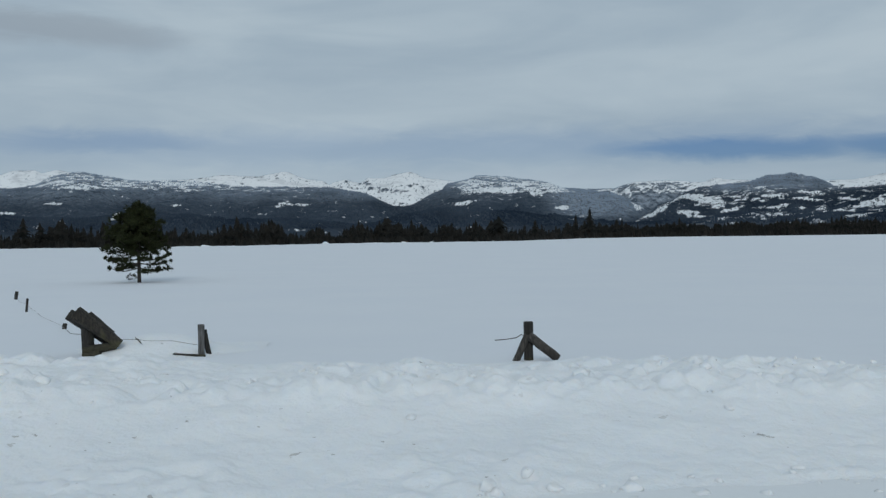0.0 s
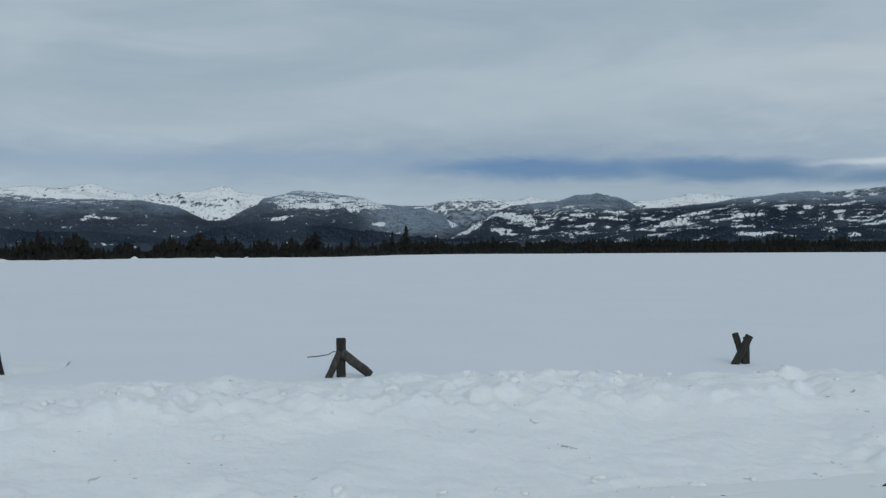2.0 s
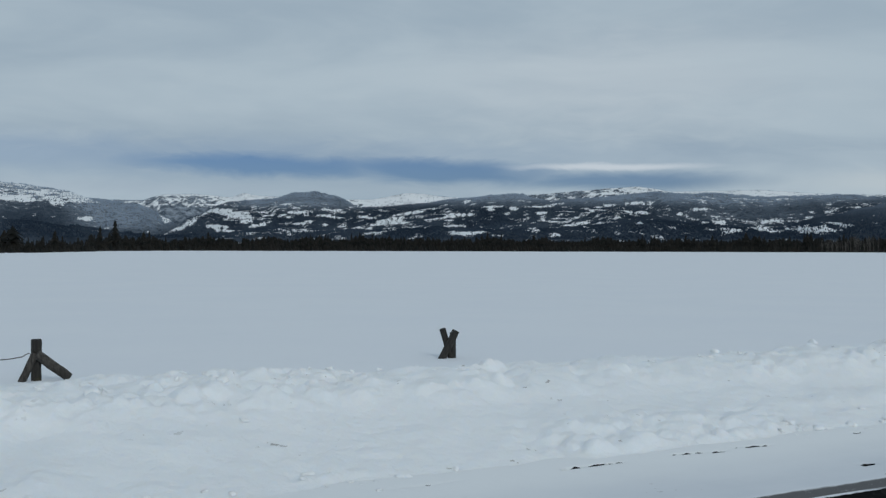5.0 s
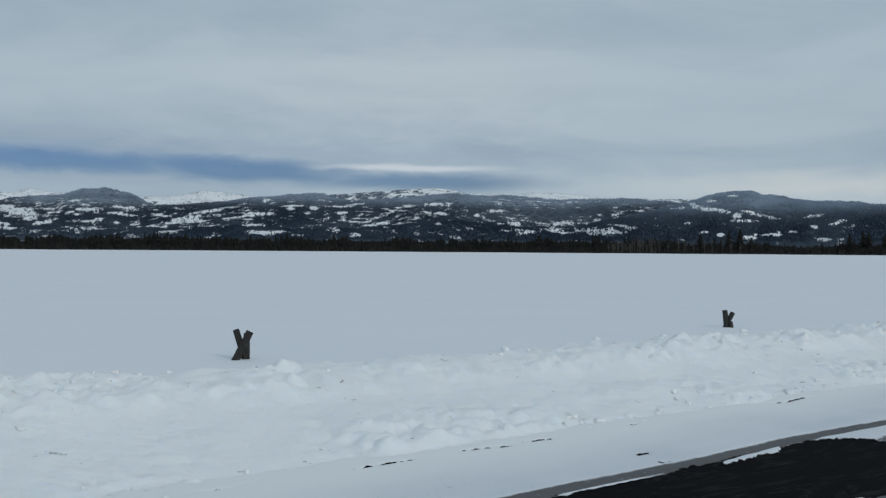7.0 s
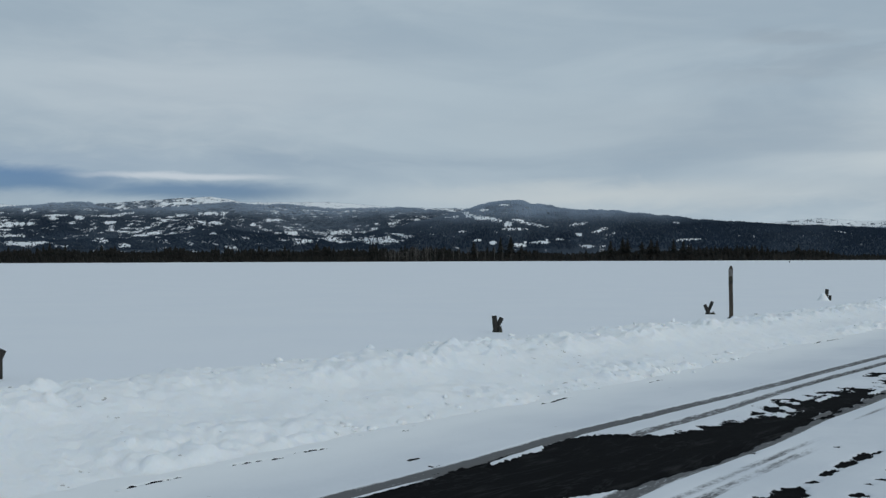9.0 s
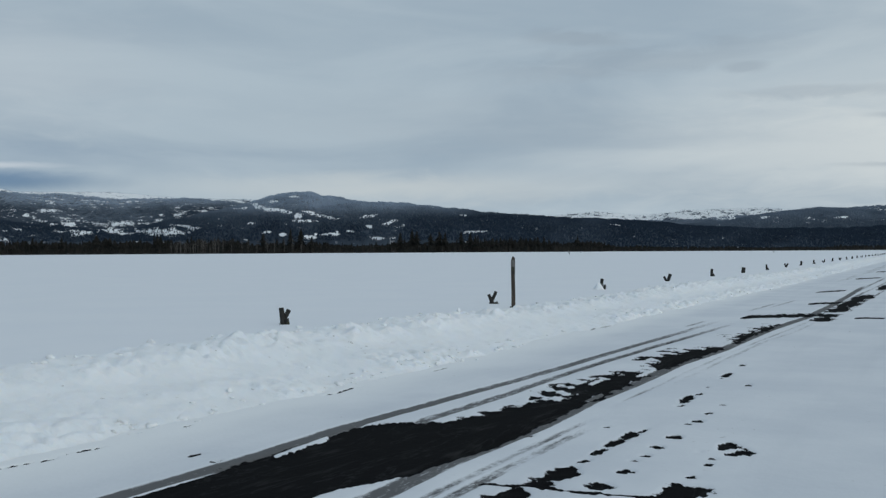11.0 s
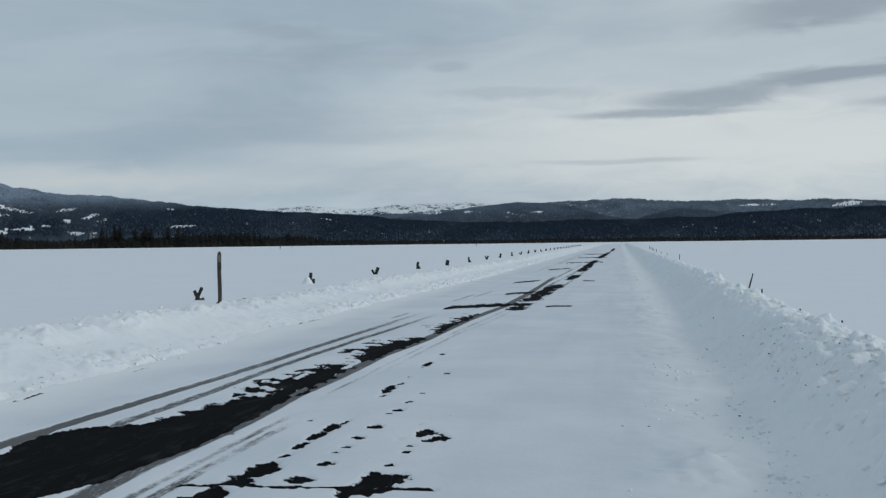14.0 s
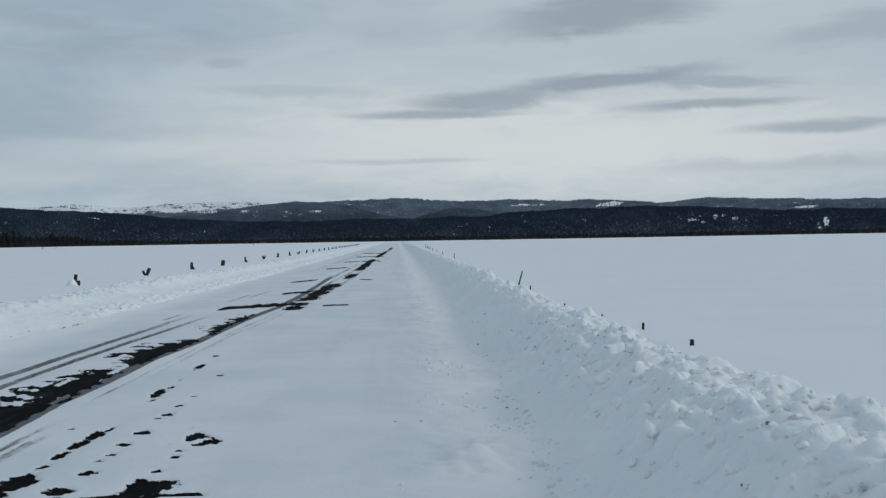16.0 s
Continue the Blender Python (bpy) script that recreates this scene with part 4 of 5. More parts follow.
FOOTHILL_CREST = ((-24, 1.3), (-20, 1.5), (-15, 1.35), (-10, 1.6), (-6, 1.25), (-2, 1.1), (0.5, 0.8), (3, 1.5), (5, 1.75), (8, 1.55), (11, 1.3), (13,
    1.0), (15, 0.85), (17, 0.9), (21, 1.2), (25, 1.1), (30, 1.35), (34, 1.2), (38, 1.4), (41, 1.75), (44, 1.5), (47, 1.3), (51, 1.0), (55, 0.7))
HILL_CREST = ((44, 0.5), (47, 1), (50.5, 1.88), (52, 2.22), (53.4, 2.46), (54.6, 2.81), (55.4, 3.1), (56.5, 3.27), (57.6, 3.29), (58.1, 3.11), (59.3,
    2.99), (59.4, 2.92), (60.6, 2.75), (62.4, 2.72), (63.9, 2.57), (65.1, 2.42), (65.8, 2.33), (67.5, 2.14), (69.1, 2.04), (70.6, 1.91), (72.1, 1.81),
    (73.7, 1.74), (75.2, 1.63), (76.8, 1.53), (78, 1.33), (79.4, 1.23), (83.8, 1.1), (86.8, 1.18), (89.9, 1.17), (91.8, 1.2), (93, 1.31), (94.6,
    1.25), (96.1, 1.44), (97.6, 1.51), (99.2, 1.57), (100.7, 1.57), (102.2, 1.63), (104, 1.65), (105.2, 1.6), (108.1, 1.44), (110.9, 1.29), (113.7,
    1.28), (115.5, 1.26), (118, 1.2))

# in each range the second lambda paints frosted tops and haze over the woods
mountain_range("far_mountain_range", FAR_CREST, 4100, 4600, 0.45,
    lambda b, high, v: 0.12 + 0.72 * smooth(2.3, 2.7, high) * smooth(13, 9, b) + 0.55 * zone(b, high, 0, 5, 1.7, 2.5)
    + 0.22 * zone(b, high, 13, 20, 2.2, 3.4) + 0.42 * zone(b, high, 13, 20.5, 2.8, 3.4, 1, 0.05) + 0.7 * zone(b, high, 18.5, 33, 2.3, 4) + 0.42 * zone(b, high, 33, 56, 2.6, 4, 2) + 0.35 * zone(b, high, 43, 50, 2.6, 4, 1)
    + 0.55 * smooth(68, 71, b) * smooth(1.2, 1.6, high) - 0.25 * zone(b, high, 0.5, 5.2, 2.5, 3.0, 0.8, 0.12),
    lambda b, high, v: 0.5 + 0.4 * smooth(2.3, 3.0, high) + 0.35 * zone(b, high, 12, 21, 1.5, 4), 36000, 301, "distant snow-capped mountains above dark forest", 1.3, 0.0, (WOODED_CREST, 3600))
mountain_range("wooded_mountain_range", WOODED_CREST, 2600, 3600, 0.5,
    lambda b, high, v: 0.05 + 0.42 * zone(b, high, -17, -9, 2.75, 4, 2) + 0.30 * zone(b, high, -10, -2, 2.55, 4, 2) + 0.60 * zone(b, high, 5.3, 12, 2.35, 4, 0.8) + 0.22 * zone(b, high, 11, 14.5, 2.5, 4, 1)
    + 0.25 * zone(b, high, 16, 58, 0.6, 2.5, 1, 0.4) + 0.42 * zone(b, high, 21.8, 25, 3.05, 4, 0.5, 0.08) + 0.28 * zone(b, high, 43, 50, 2.5, 4) + 0.3 * zone(b, high, 36, 43, 3.1, 4, 2, 0.08) + 0.1 * zone(b, high, 74, 90, 1.7, 3),
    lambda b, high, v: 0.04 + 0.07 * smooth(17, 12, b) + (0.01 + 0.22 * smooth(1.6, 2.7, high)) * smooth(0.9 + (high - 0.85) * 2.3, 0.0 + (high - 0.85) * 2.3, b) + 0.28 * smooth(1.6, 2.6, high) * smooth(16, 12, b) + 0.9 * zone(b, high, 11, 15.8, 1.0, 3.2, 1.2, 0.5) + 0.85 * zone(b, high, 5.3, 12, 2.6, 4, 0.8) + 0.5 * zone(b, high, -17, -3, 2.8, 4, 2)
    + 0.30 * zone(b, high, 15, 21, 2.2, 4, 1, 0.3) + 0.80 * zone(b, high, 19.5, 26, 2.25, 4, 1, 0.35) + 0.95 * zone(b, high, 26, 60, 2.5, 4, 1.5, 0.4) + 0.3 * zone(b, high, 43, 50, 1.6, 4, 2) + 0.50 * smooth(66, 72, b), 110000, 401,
    "grey wooded mountains with snowy clear-cuts and frosted tops paled for haze")
mountain_range("wooded_ridge", RIDGE_CREST, 2100, 3100, 0.3,
    lambda b, high, v: -0.02 + 0.16 * smooth(88, 84, b) * smooth(1.0, 1.6, high),
    lambda b, high, v: 0.22 + 0.20 * smooth(1.0, 2.0, high), 36000, 471, "wooded ridge beyond the road's end, frosted and tinted blue for haze", 1.0, 1.0, (HILL_CREST, 2600))
mountain_range("wooded_foothill", FOOTHILL_CREST, 1500, 2500, 0.6,
    lambda b, high, v: -0.06 + 0.30 * smooth(16, 19, b),
    lambda b, high, v: 0.02 + 0.04 * smooth(0.8, 1.8, high) * smooth(4, -1, b) + 0.06 * smooth(1.0, 1.8, high), 56000, 451, "dark wooded foothills with scattered snowy clearings")
mountain_range("wooded_hill", HILL_CREST, 1250, 2600, 0.38,
    lambda b, high, v: -0.06 + 0.10 * smooth(67, 59, b) * smooth(2.4, 1.6, high) + 0.14 * np.exp(-((b - 106.5) / 3.6) ** 2 - ((high - 1.0) / 0.3) ** 2),
    lambda b, high, v: 0.14 * smooth(67, 60, b) * smooth(0.8, 2.0, high) + 0.80 * smooth(1.7, 2.8, high) * smooth(76, 70, b), 90000, 501, "dark forested hill with a few snowy clearings")


# ---- the wood's edge across the field ----
def conifer_crown(rng, height, wide, tiers, arms):
    """Drooping ragged tiers of branches round an upright axis: points and triangles."""
    co, tri = [], []
    for k in range(tiers):
        f = k / tiers
        z0 = height * (0.06 + 0.90 * f ** 0.92)
        rad = wide * (1 - f) ** 0.85 * rng.uniform(0.8, 1.15) + 0.10
        drop = height / tiers * rng.uniform(0.7, 1.2)
        top = len(co)
        co.append((rng.uniform(-0.08, 0.08), rng.uniform(-0.08, 0.08), min(height, z0 + height / tiers * 1.25)))
        turn = rng.uniform(0, 6.28)
        for j in range(arms * 2):
            a = turn + j * math.pi / arms
            q = rad * (rng.uniform(0.75, 1.2) if j % 2 == 0 else rng.uniform(0.35, 0.55))
            co.append((q * math.cos(a), q * math.sin(a), z0 - (drop * rng.uniform(0.3, 0.9) if j % 2 == 0 else -drop * 0.15)))
        for j in range(arms * 2):
            tri.append((top, top + 1 + j, top + 1 + (j + 1) % (arms * 2)))
    return np.array(co), np.array(tri)


def tube(bm, points, radii, sides=6):
    """A tapered, bent rod through the points, closed at both ends."""
    rings = []
    for i, p in enumerate(points):
        p = Vector(p)
        d = (Vector(points[min(i + 1, len(points) - 1)]) - Vector(points[max(i - 1, 0)])).normalized()
        side = d.cross(Vector((0, 0, 1)) if abs(d.z) < 0.9 else Vector((1, 0, 0))).normalized()
        other = d.cross(side)
        rings.append([bm.verts.new(p + (side * math.cos(a) + other * math.sin(a)) * radii[i]) for a in (k * 2 * math.pi / sides for k in range(sides))])
    for a, b in zip(rings, rings[1:]):
        for k in range(sides):
            bm.faces.new((a[k], a[(k + 1) % sides], b[(k + 1) % sides], b[k]))
    bm.faces.new(rings[0][::-1])
    bm.faces.new(rings[-1])


rng = np.random.default_rng(7)
CONIFERS = []
for k in range(7):
    crown_co, crown_tri = conifer_crown(rng, 10.0, rng.uniform(1.5, 2.5), 10, 6)
    CONIFERS.append((crown_co, crown_tri))


def edge_height(b):
    """How high the wood's edge stands at a bearing, in metres for every 625 m of reach."""
    return 9.2 + 0.6 * smooth(13, 9, b) + 1.5 * np.exp(-((b + 15) / 5) ** 2) - 1.7 * smooth(50, 55, b) * smooth(72, 66, b) - 6.2 * smooth(69, 77, b)


def edge_clumps(b):
    """Taller groups and lower gaps along the edge."""
    n_ = float(fbm(np.array(b * 0.9), np.array(2.0), 3, 17))
    return 0.68 + 0.66 * n_ + float(smooth(14, 10, b)) * (0.8 * n_ - 0.46)


def edge_reach(b):
    """How far off the wood's edge stands at a bearing (metres)."""
    return float(np.interp(b, (-30, -14, -6, -3, 1, 4, 9, 10.5, 12.5, 16, 68, 84, 130), (250, 236, 240, 265, 310, 325, 345, 480, 720, 900, 900, 930, 930))) * (1 + 0.10 * (float(fbm(np.array(b * 0.8), np.array(0.5), 3, 19)) - 0.5) + 0.16 * float(smooth(13, 9, b)) * (float(fbm(np.array(b * 5.0), np.array(0.5), 3, 23)) - 0.5))


masters = []
for crown_co, crown_tri in CONIFERS:
    t0 = thing("conifer_tree", (0, 0, -60), "dark spruce standing at the snowy field's far edge", "tree", "trees along the field's edge")
    me = bpy.data.meshes.new("crown")
    me.from_pydata(crown_co.tolist(), [], crown_tri.tolist())
    me.materials.append(SPRUCE)
    new("crown", me).parent = t0
    bm = bmesh.new()
    tube(bm, [(0, 0, -0.4), (0, 0, 3), (0.05, 0, 8.5)], [0.2, 0.15, 0.04], 5)
    part("trunk", bm, BARK, t0)
    masters.append(t0)

# the tallest: bearing and height for every 640 m of reach; then the rest of the edge
spots = [(b, edge_reach(b) * 0.985, h * edge_reach(b) / 640) for b, h in (
    (-17.0, 17.5), (-16.2, 15.0), (-14.1, 12.0), (12.1, 15.0), (12.85, 18.5), (9.9, 12.5), (17.6, 11.5), (-3.9, 12.0), (-6.9, 12.0),
    (54.98, 12.5), (56.45, 15.0), (56.99, 15.0), (62.4, 12.4), (63.05, 14.2), (63.3, 13.6), (64.06, 12.0), (64.55, 13.0), (64.85, 12.6), (65.72, 13.0), (66.23, 12.1), (69.5, 9.0), (69.9, 9.2))]
tallest = len(spots)
for k in range(243):
    b = rng.uniform(-24, 76)
    r = edge_reach(b)
    spots.append((b, r * (1 - rng.uniform(-0.02, 0.05)), r / 625 * edge_height(b) * rng.uniform(0.55, 1.2) * edge_clumps(b)))
for k, (b, r, h) in enumerate(spots):
    x, y = r * math.sin(radians(b)), r * math.cos(radians(b))
    z = float(ground_level(np.array(x), np.array(y))) - 0.1
    m = pose(x, y, z, 0, 0, rng.uniform(0, 360)) @ Matrix.Diagonal((h / 10 * (rng.uniform(1.1, 1.8) if k >= tallest else rng.uniform(1.7, 2.2)),) * 2 + (h / 10, 1))
    if k < len(masters):
        masters[k].matrix_basis = m
    else:
        src = masters[k % len(masters)]
        c = copy_thing(src, Matrix())
        c.matrix_basis = m

co, tri, at = [], [], 0
SMALL = [conifer_crown(rng, 10.0, rng.uniform(1.7, 2.6), 6, 5) for k in range(5)]
for k in (1, 2, 4):  # fuller, round-headed crowns
    SMALL[k][0][:, :2] *= (0.85 + 1.5 * np.clip(SMALL[k][0][:, 2:] / 10, 0, 1))
    SMALL[k][0][:, 2] *= 0.9
for k in range(7800):
    b = rng.uniform(-30, 128)
    if abs(b - 112.4) < 0.3:
        continue
    deep = rng.uniform(0, 1) ** 0.8
    r0 = edge_reach(b)
    r = r0 * (1 + deep * 0.3)
    x, y = r * math.sin(radians(b)), r * math.cos(radians(b))
    h = r0 / 625 * float(edge_height(np.array(b))) * (rng.uniform(0.72, 1.06) if b > 13 else rng.uniform(0.35, 0.95) + 0.55 * rng.uniform(0, 1) ** 5) * edge_clumps(b) / 10
    c0, t1 = SMALL[k % 5 if b < 13 or k % 3 == 0 else (1, 2, 4)[k % 3]]
    a = rng.uniform(0, 6.28)
    w = h * rng.uniform(1.1, 1.9)
    px, py = c0[:, 0] * math.cos(a) - c0[:, 1] * math.sin(a), c0[:, 0] * math.sin(a) + c0[:, 1] * math.cos(a)
    z = float(ground_level(np.array(x), np.array(y)))
    co.append(np.stack([x + px * w, y + py * w, z + c0[:, 2] * h], 1))
    tri.append(t1 + at)
    at += len(c0)
tagged(soup("conifer_woods", np.concatenate(co), np.concatenate(tri), SPRUCE), "dense dark conifer woods bordering the field", "woods", kind="stuff")
# low brush at the foot of the wood
co, tri = [], []
n = 12000
b, r = rng.uniform(-30, 128, n), rng.uniform(0, 1, n)
r0 = np.array([edge_reach(q) for q in b])
r = r0 * (0.95 + r * 0.12)
x, y = r * np.sin(np.radians(b)), r * np.cos(np.radians(b))
z = ground_level(x, y)
hb, wb = rng.uniform(1.0, 4.6, n) * r0 / 625 * (1 - 0.55 * smooth(69, 77, b)), rng.uniform(0.8, 2.2, n) * r0 / 625
for k in range(4):
    co.append(np.stack([x + wb * math.cos(k * 1.57), y + wb * math.sin(k * 1.57), z - 0.1], 1))
co.append(np.stack([x, y, z + hb], 1))
i = np.arange(n)
tri = [np.stack([k * n + i, (k + 1) % 4 * n + i, 4 * n + i], 1) for k in range(4)]
tagged(soup("undergrowth", np.concatenate(co), np.concatenate(tri), SPRUCE), "low dark brush at the foot of the woods", "undergrowth", kind="stuff")


# bare broadleaf trees in front of the conifers
def bare_tree(at, height, seed):
    r = random.Random(seed)
    t0 = thing("bare_tree", at, "slender leafless tree with pale grey trunk by the woods", "tree", "bare trees by the woods")
    bm = bmesh.new()
    tube(bm, [(0, 0, -0.3), (r.uniform(-0.15, 0.15), 0, height * 0.5), (r.uniform(-0.3, 0.3), 0.1, height)], [0.16, 0.11, 0.03], 5)
    trunk = part("trunk", bm, TWIGS, t0)
    bm = bmesh.new()
    for k in range(26):
        z0 = height * r.uniform(0.3, 0.95)
        a, q = r.uniform(0, 6.28), height * r.uniform(0.08, 0.2)
        tube(bm, [(0, 0, z0), (q * 0.5 * math.cos(a), q * 0.5 * math.sin(a), z0 + q * 0.6), (q * math.cos(a), q * math.sin(a), z0 + q * 1.6)], [0.05, 0.035, 0.015], 3)
    part("branches", bm, TWIGS, trunk)


for k in range(34):
    b = (50.2 + k * 0.105 if k < 24 else 52.9 + (k - 24) * 0.45) + rng.uniform(-0.08, 0.08)
    r = 830 + rng.uniform(0, 25)
    x, y = r * math.sin(radians(b)), r * math.cos(radians(b))
    bare_tree((x, y, float(ground_level(np.array(x), np.array(y)))), rng.uniform(7.5, 12.0), 900 + k)


# ---- the lone pine in the field ----
def lone_pine(at, height):
    r = random.Random(42)
    t0 = thing("pine_tree", at, "small lone pine with a dense dark green crown in the snow", "tree")
    bm = bmesh.new()
    axis = [(0, 0, -0.15), (0.0, 0, 0.35), (-0.02, 0.01, 0.9), (0.02, 0, 1.6), (0.0, 0, height * 0.93)]
    tube(bm, axis, [0.062, 0.05, 0.042, 0.03, 0.008], 9)
    trunk = part("trunk", bm, BARK, t0, shade=True)
    limbs, tufts = bmesh.new(), []
    whorls = 15
    for k in range(whorls):
        f = k / (whorls - 1)
        z0 = 0.42 + (height - 0.62) * f ** 0.95
        # the outline: widest low down, a rounded dome above
        low = f < 0.27
        reach = 1.16 if low else 1.02 * max(0.02, 1 - ((f - 0.27) / 0.73) ** 1.75) ** 0.72
        count = 5 if low else r.randint(6, 8)
        for j in range(count):
            a = k * 1.9 + j * 2 * math.pi / count + r.uniform(-0.25, 0.25)
            q = reach * (r.uniform(0.62, 1.10) if not low else r.uniform(0.70, 1.0))
            rise = q * (0.02 + 0.30 * f) + r.uniform(-0.06, 0.08) * (1.8 if low else 1)
            sag = -0.10 * q * (1 - f)
            d = Vector((math.cos(a), math.sin(a), 0))
            mid, end = d * q * 0.5 + Vector((0, 0, z0 + rise * 0.35 + sag)), d * q + Vector((0, 0, z0 + rise))
            tube(limbs, [(0, 0, z0), mid, end], [0.016 * (1.2 - f), 0.011, 0.004], 4)
            twigs = 7 + int(12 * q) if not low else 13
            for n_ in range(twigs):
                s = r.uniform(0.30, 1.0) if not low else r.uniform(0.50, 1.0)
                base = (Vector((0, 0, z0)).lerp(mid, s * 2) if s < 0.5 else mid.lerp(end, s * 2 - 1))
                out = Vector((r.uniform(-1, 1), r.uniform(-1, 1), r.uniform(-0.2, 0.9) * (0.7 if low else 1))).normalized() * r.uniform(0.08, 0.24) * (1.1 - 0.5 * s)
                tip = base + out
                tube(limbs, [base, tip], [0.005, 0.003], 3)
                tufts.append((tip, (out + d * 0.1).normalized()))
                tufts.append((base.lerp(tip, 0.55), (out + d * 0.15).normalized()))
            tufts.append((end, (end - mid).normalized()))
    for k in range(16):
        a, q = r.uniform(0, 6.28), 0.03 + 0.30 * r.uniform(0, 1) * (k % 2)
        tufts.append((Vector((q * math.cos(a), q * math.sin(a), height - 0.16 + 0.012 * k - 0.25 * q)), Vector((math.cos(a) * 0.5, math.sin(a) * 0.5, 1)).normalized()))
    # a little twig low on the trunk
    for k in range(9):
        p = Vector((-0.10 - 0.03 * k, r.uniform(-0.05, 0.05), 0.10 + r.uniform(-0.02, 0.14)))
        tube(limbs, [(0, 0, 0.13), p], [0.005, 0.002], 3)
        tufts.append((p, Vector((-0.6, 0, 0.8))))
    part("limbs", limbs, BARK, trunk)
    co, tri = [], []
    for p, d in tufts:
        side = d.cross(Vector((0.3, 0.2, 1))).normalized()
        other = d.cross(side)
        for k in range(14 if p.z < 0.95 else 12):
            a = k * 2.4 + r.uniform(-0.4, 0.4)
            lean = r.uniform(0.35, 1.25)
            blade = (d * math.cos(lean) + (side * math.cos(a) + other * math.sin(a)) * math.sin(lean)) * (r.uniform(0.08, 0.15) if p.z > 0.95 else r.uniform(0.05, 0.11))
            across = blade.cross(d).normalized() * 0.011
            n_ = len(co)
            co += [p - across, p + across, p + blade * 0.7 + across * 0.8, p + blade]
            tri += [(n_, n_ + 1, n_ + 2), (n_, n_ + 2, n_ + 3)]
    me = bpy.data.meshes.new("crown")
    me.from_pydata([tuple(c) for c in co], [], tri)
    me.materials.append(NEEDLES)
    new("crown", me).parent = t0


def on_field(x, y, sink=0.0):
    z = float(ground_level(np.array(float(x)), np.array(float(y))))
    if 6 < y < 10.4 and -9 < x < 400:
        z = max(z, float(left_bank(np.array(float(x)), np.array(float(y)))))
    return (x, y, z - sink)


lone_pine(on_field(-6.2, 30.9), 2.31)


# ---- fences ----
def log(bm, a, b, ra, rb, seed=0, sides=10, square=False):
    """A log from a to b with uneven girth, a slight bend and bevelled sawn ends."""
    r = random.Random(seed)
    a, b = Vector(a), Vector(b)
    d = (b - a).normalized()
    side = d.cross(Vector((0, 0, 1)) if abs(d.z) < 0.95 else Vector((1, 0, 0))).normalized()
    other = d.cross(side)
    rings = []
    steps = (0, 0.015, 0.2, 0.4, 0.6, 0.8, 0.985, 1)
    for s in steps:
        c = a.lerp(b, s) + (side * r.uniform(-1, 1) + other * r.uniform(-1, 1)) * 0.05 * ra
        rad = (ra + (rb - ra) * s) * (0.90 if s in (0, 1) else 1.0)
        ring = []
        for k in range(sides):
            t = k * 2 * math.pi / sides + math.pi / sides
            q = rad * r.uniform(0.93, 1.06)
            if square:
                q *= 1.0 / max(abs(math.cos(t)), abs(math.sin(t))) ** 0.9
            ring.append(bm.verts.new(c + (side * math.cos(t) + other * math.sin(t)) * q))
        rings.append(ring)
    for p, q in zip(rings, rings[1:]):
        for k in range(sides):
            bm.faces.new((p[k], p[(k + 1) % sides], q[(k + 1) % sides], q[k]))
    bm.faces.new(rings[0][::-1])
    bm.faces.new(rings[-1])


def log_part(name, parent, a, b, ra, rb=None, seed=0, mat=None, square=False, label=""):
    bm = bmesh.new()
    log(bm, a, b, ra, rb or ra, seed, square=square)
    bmesh.ops.recalc_face_normals(bm, faces=bm.faces)
    return part(name, bm, mat or WOOD, parent, label)


def wire(name, parent, points, rad=0.004):
    bm = bmesh.new()
    tube(bm, points, [rad] * len(points), 5)
    return part(name, bm, WIRE, parent)


ROADSIDE = "fence posts along the road"
L = 9.80  # the fence's distance from the road's axis of march

# post with two slanting braces
t0 = thing("fence_post", on_field(1.72, 9.90), "short square wooden fence post propped by two slanting braces in snow", "fence post", ROADSIDE)
log_part("post", t0, (0, 0, -0.3), (0, 0, 0.375), 0.043, seed=1, mat=WOOD_OLD, square=True)
log_part("brace", t0, (-0.15, -0.03, -0.05), (-0.02, -0.055, 0.25), 0.034, seed=2, label="grey weathered brace")
log_part("brace", t0, (0.27, -0.10, 0.02), (-0.01, -0.075, 0.245), 0.043, seed=3)
wire("wire", t0, [(-0.33, 0, 0.20), (-0.22, 0.01, 0.205), (-0.12, 0, 0.22), (-0.07, 0, 0.25), (-0.04, -0.05, 0.24), (0.05, -0.08, 0.25), (0.11, -0.08, 0.20)], 0.005)

# crossed pair of logs
t0 = thing("fence_post", on_field(5.996, 9.79), "two dark weathered logs crossed like an X in the snow", "fence post", ROADSIDE)
across = Vector((math.cos(radians(30)), -math.sin(radians(30)), 0))


def crossed(t0, logs, seed, mat=None):
    """Logs given by offsets across the line of sight (foot, head), heads' heights and girth."""
    for k, (foot, head, high, rad, ahead) in enumerate(logs):
        a, b = across * foot + Vector((0, ahead, -0.06)), across * head + Vector((0, ahead * 0.3, high))
        log_part("log", t0, a, b, rad, rad * 0.95, seed + k, mat or WOOD_OLD)


crossed(t0, [(0.075, -0.060, 0.325, 0.036, 0.05), (-0.125, 0.080, 0.305, 0.044, -0.05), (0.085, 0.060, 0.285, 0.034, 0.06)], 11)
across = Vector((math.cos(radians(56)), -math.sin(radians(56)), 0))
t0 = thing("fence_post", on_field(15.18, 9.78), "two dark weathered log ends forming a V in the snow", "fence post", ROADSIDE)
crossed(t0, [(-0.015, -0.050, 0.285, 0.046, 0.0), (-0.02, 0.095, 0.25, 0.042, 0.06), (0.035, 0.03, 0.10, 0.045, -0.03)], 21)
across = Vector((math.cos(radians(68)), -math.sin(radians(68)), 0))
t0 = thing("fence_post", on_field(24.5, 9.80), "two dark weathered log ends forming a V in the snow", "fence post", ROADSIDE)
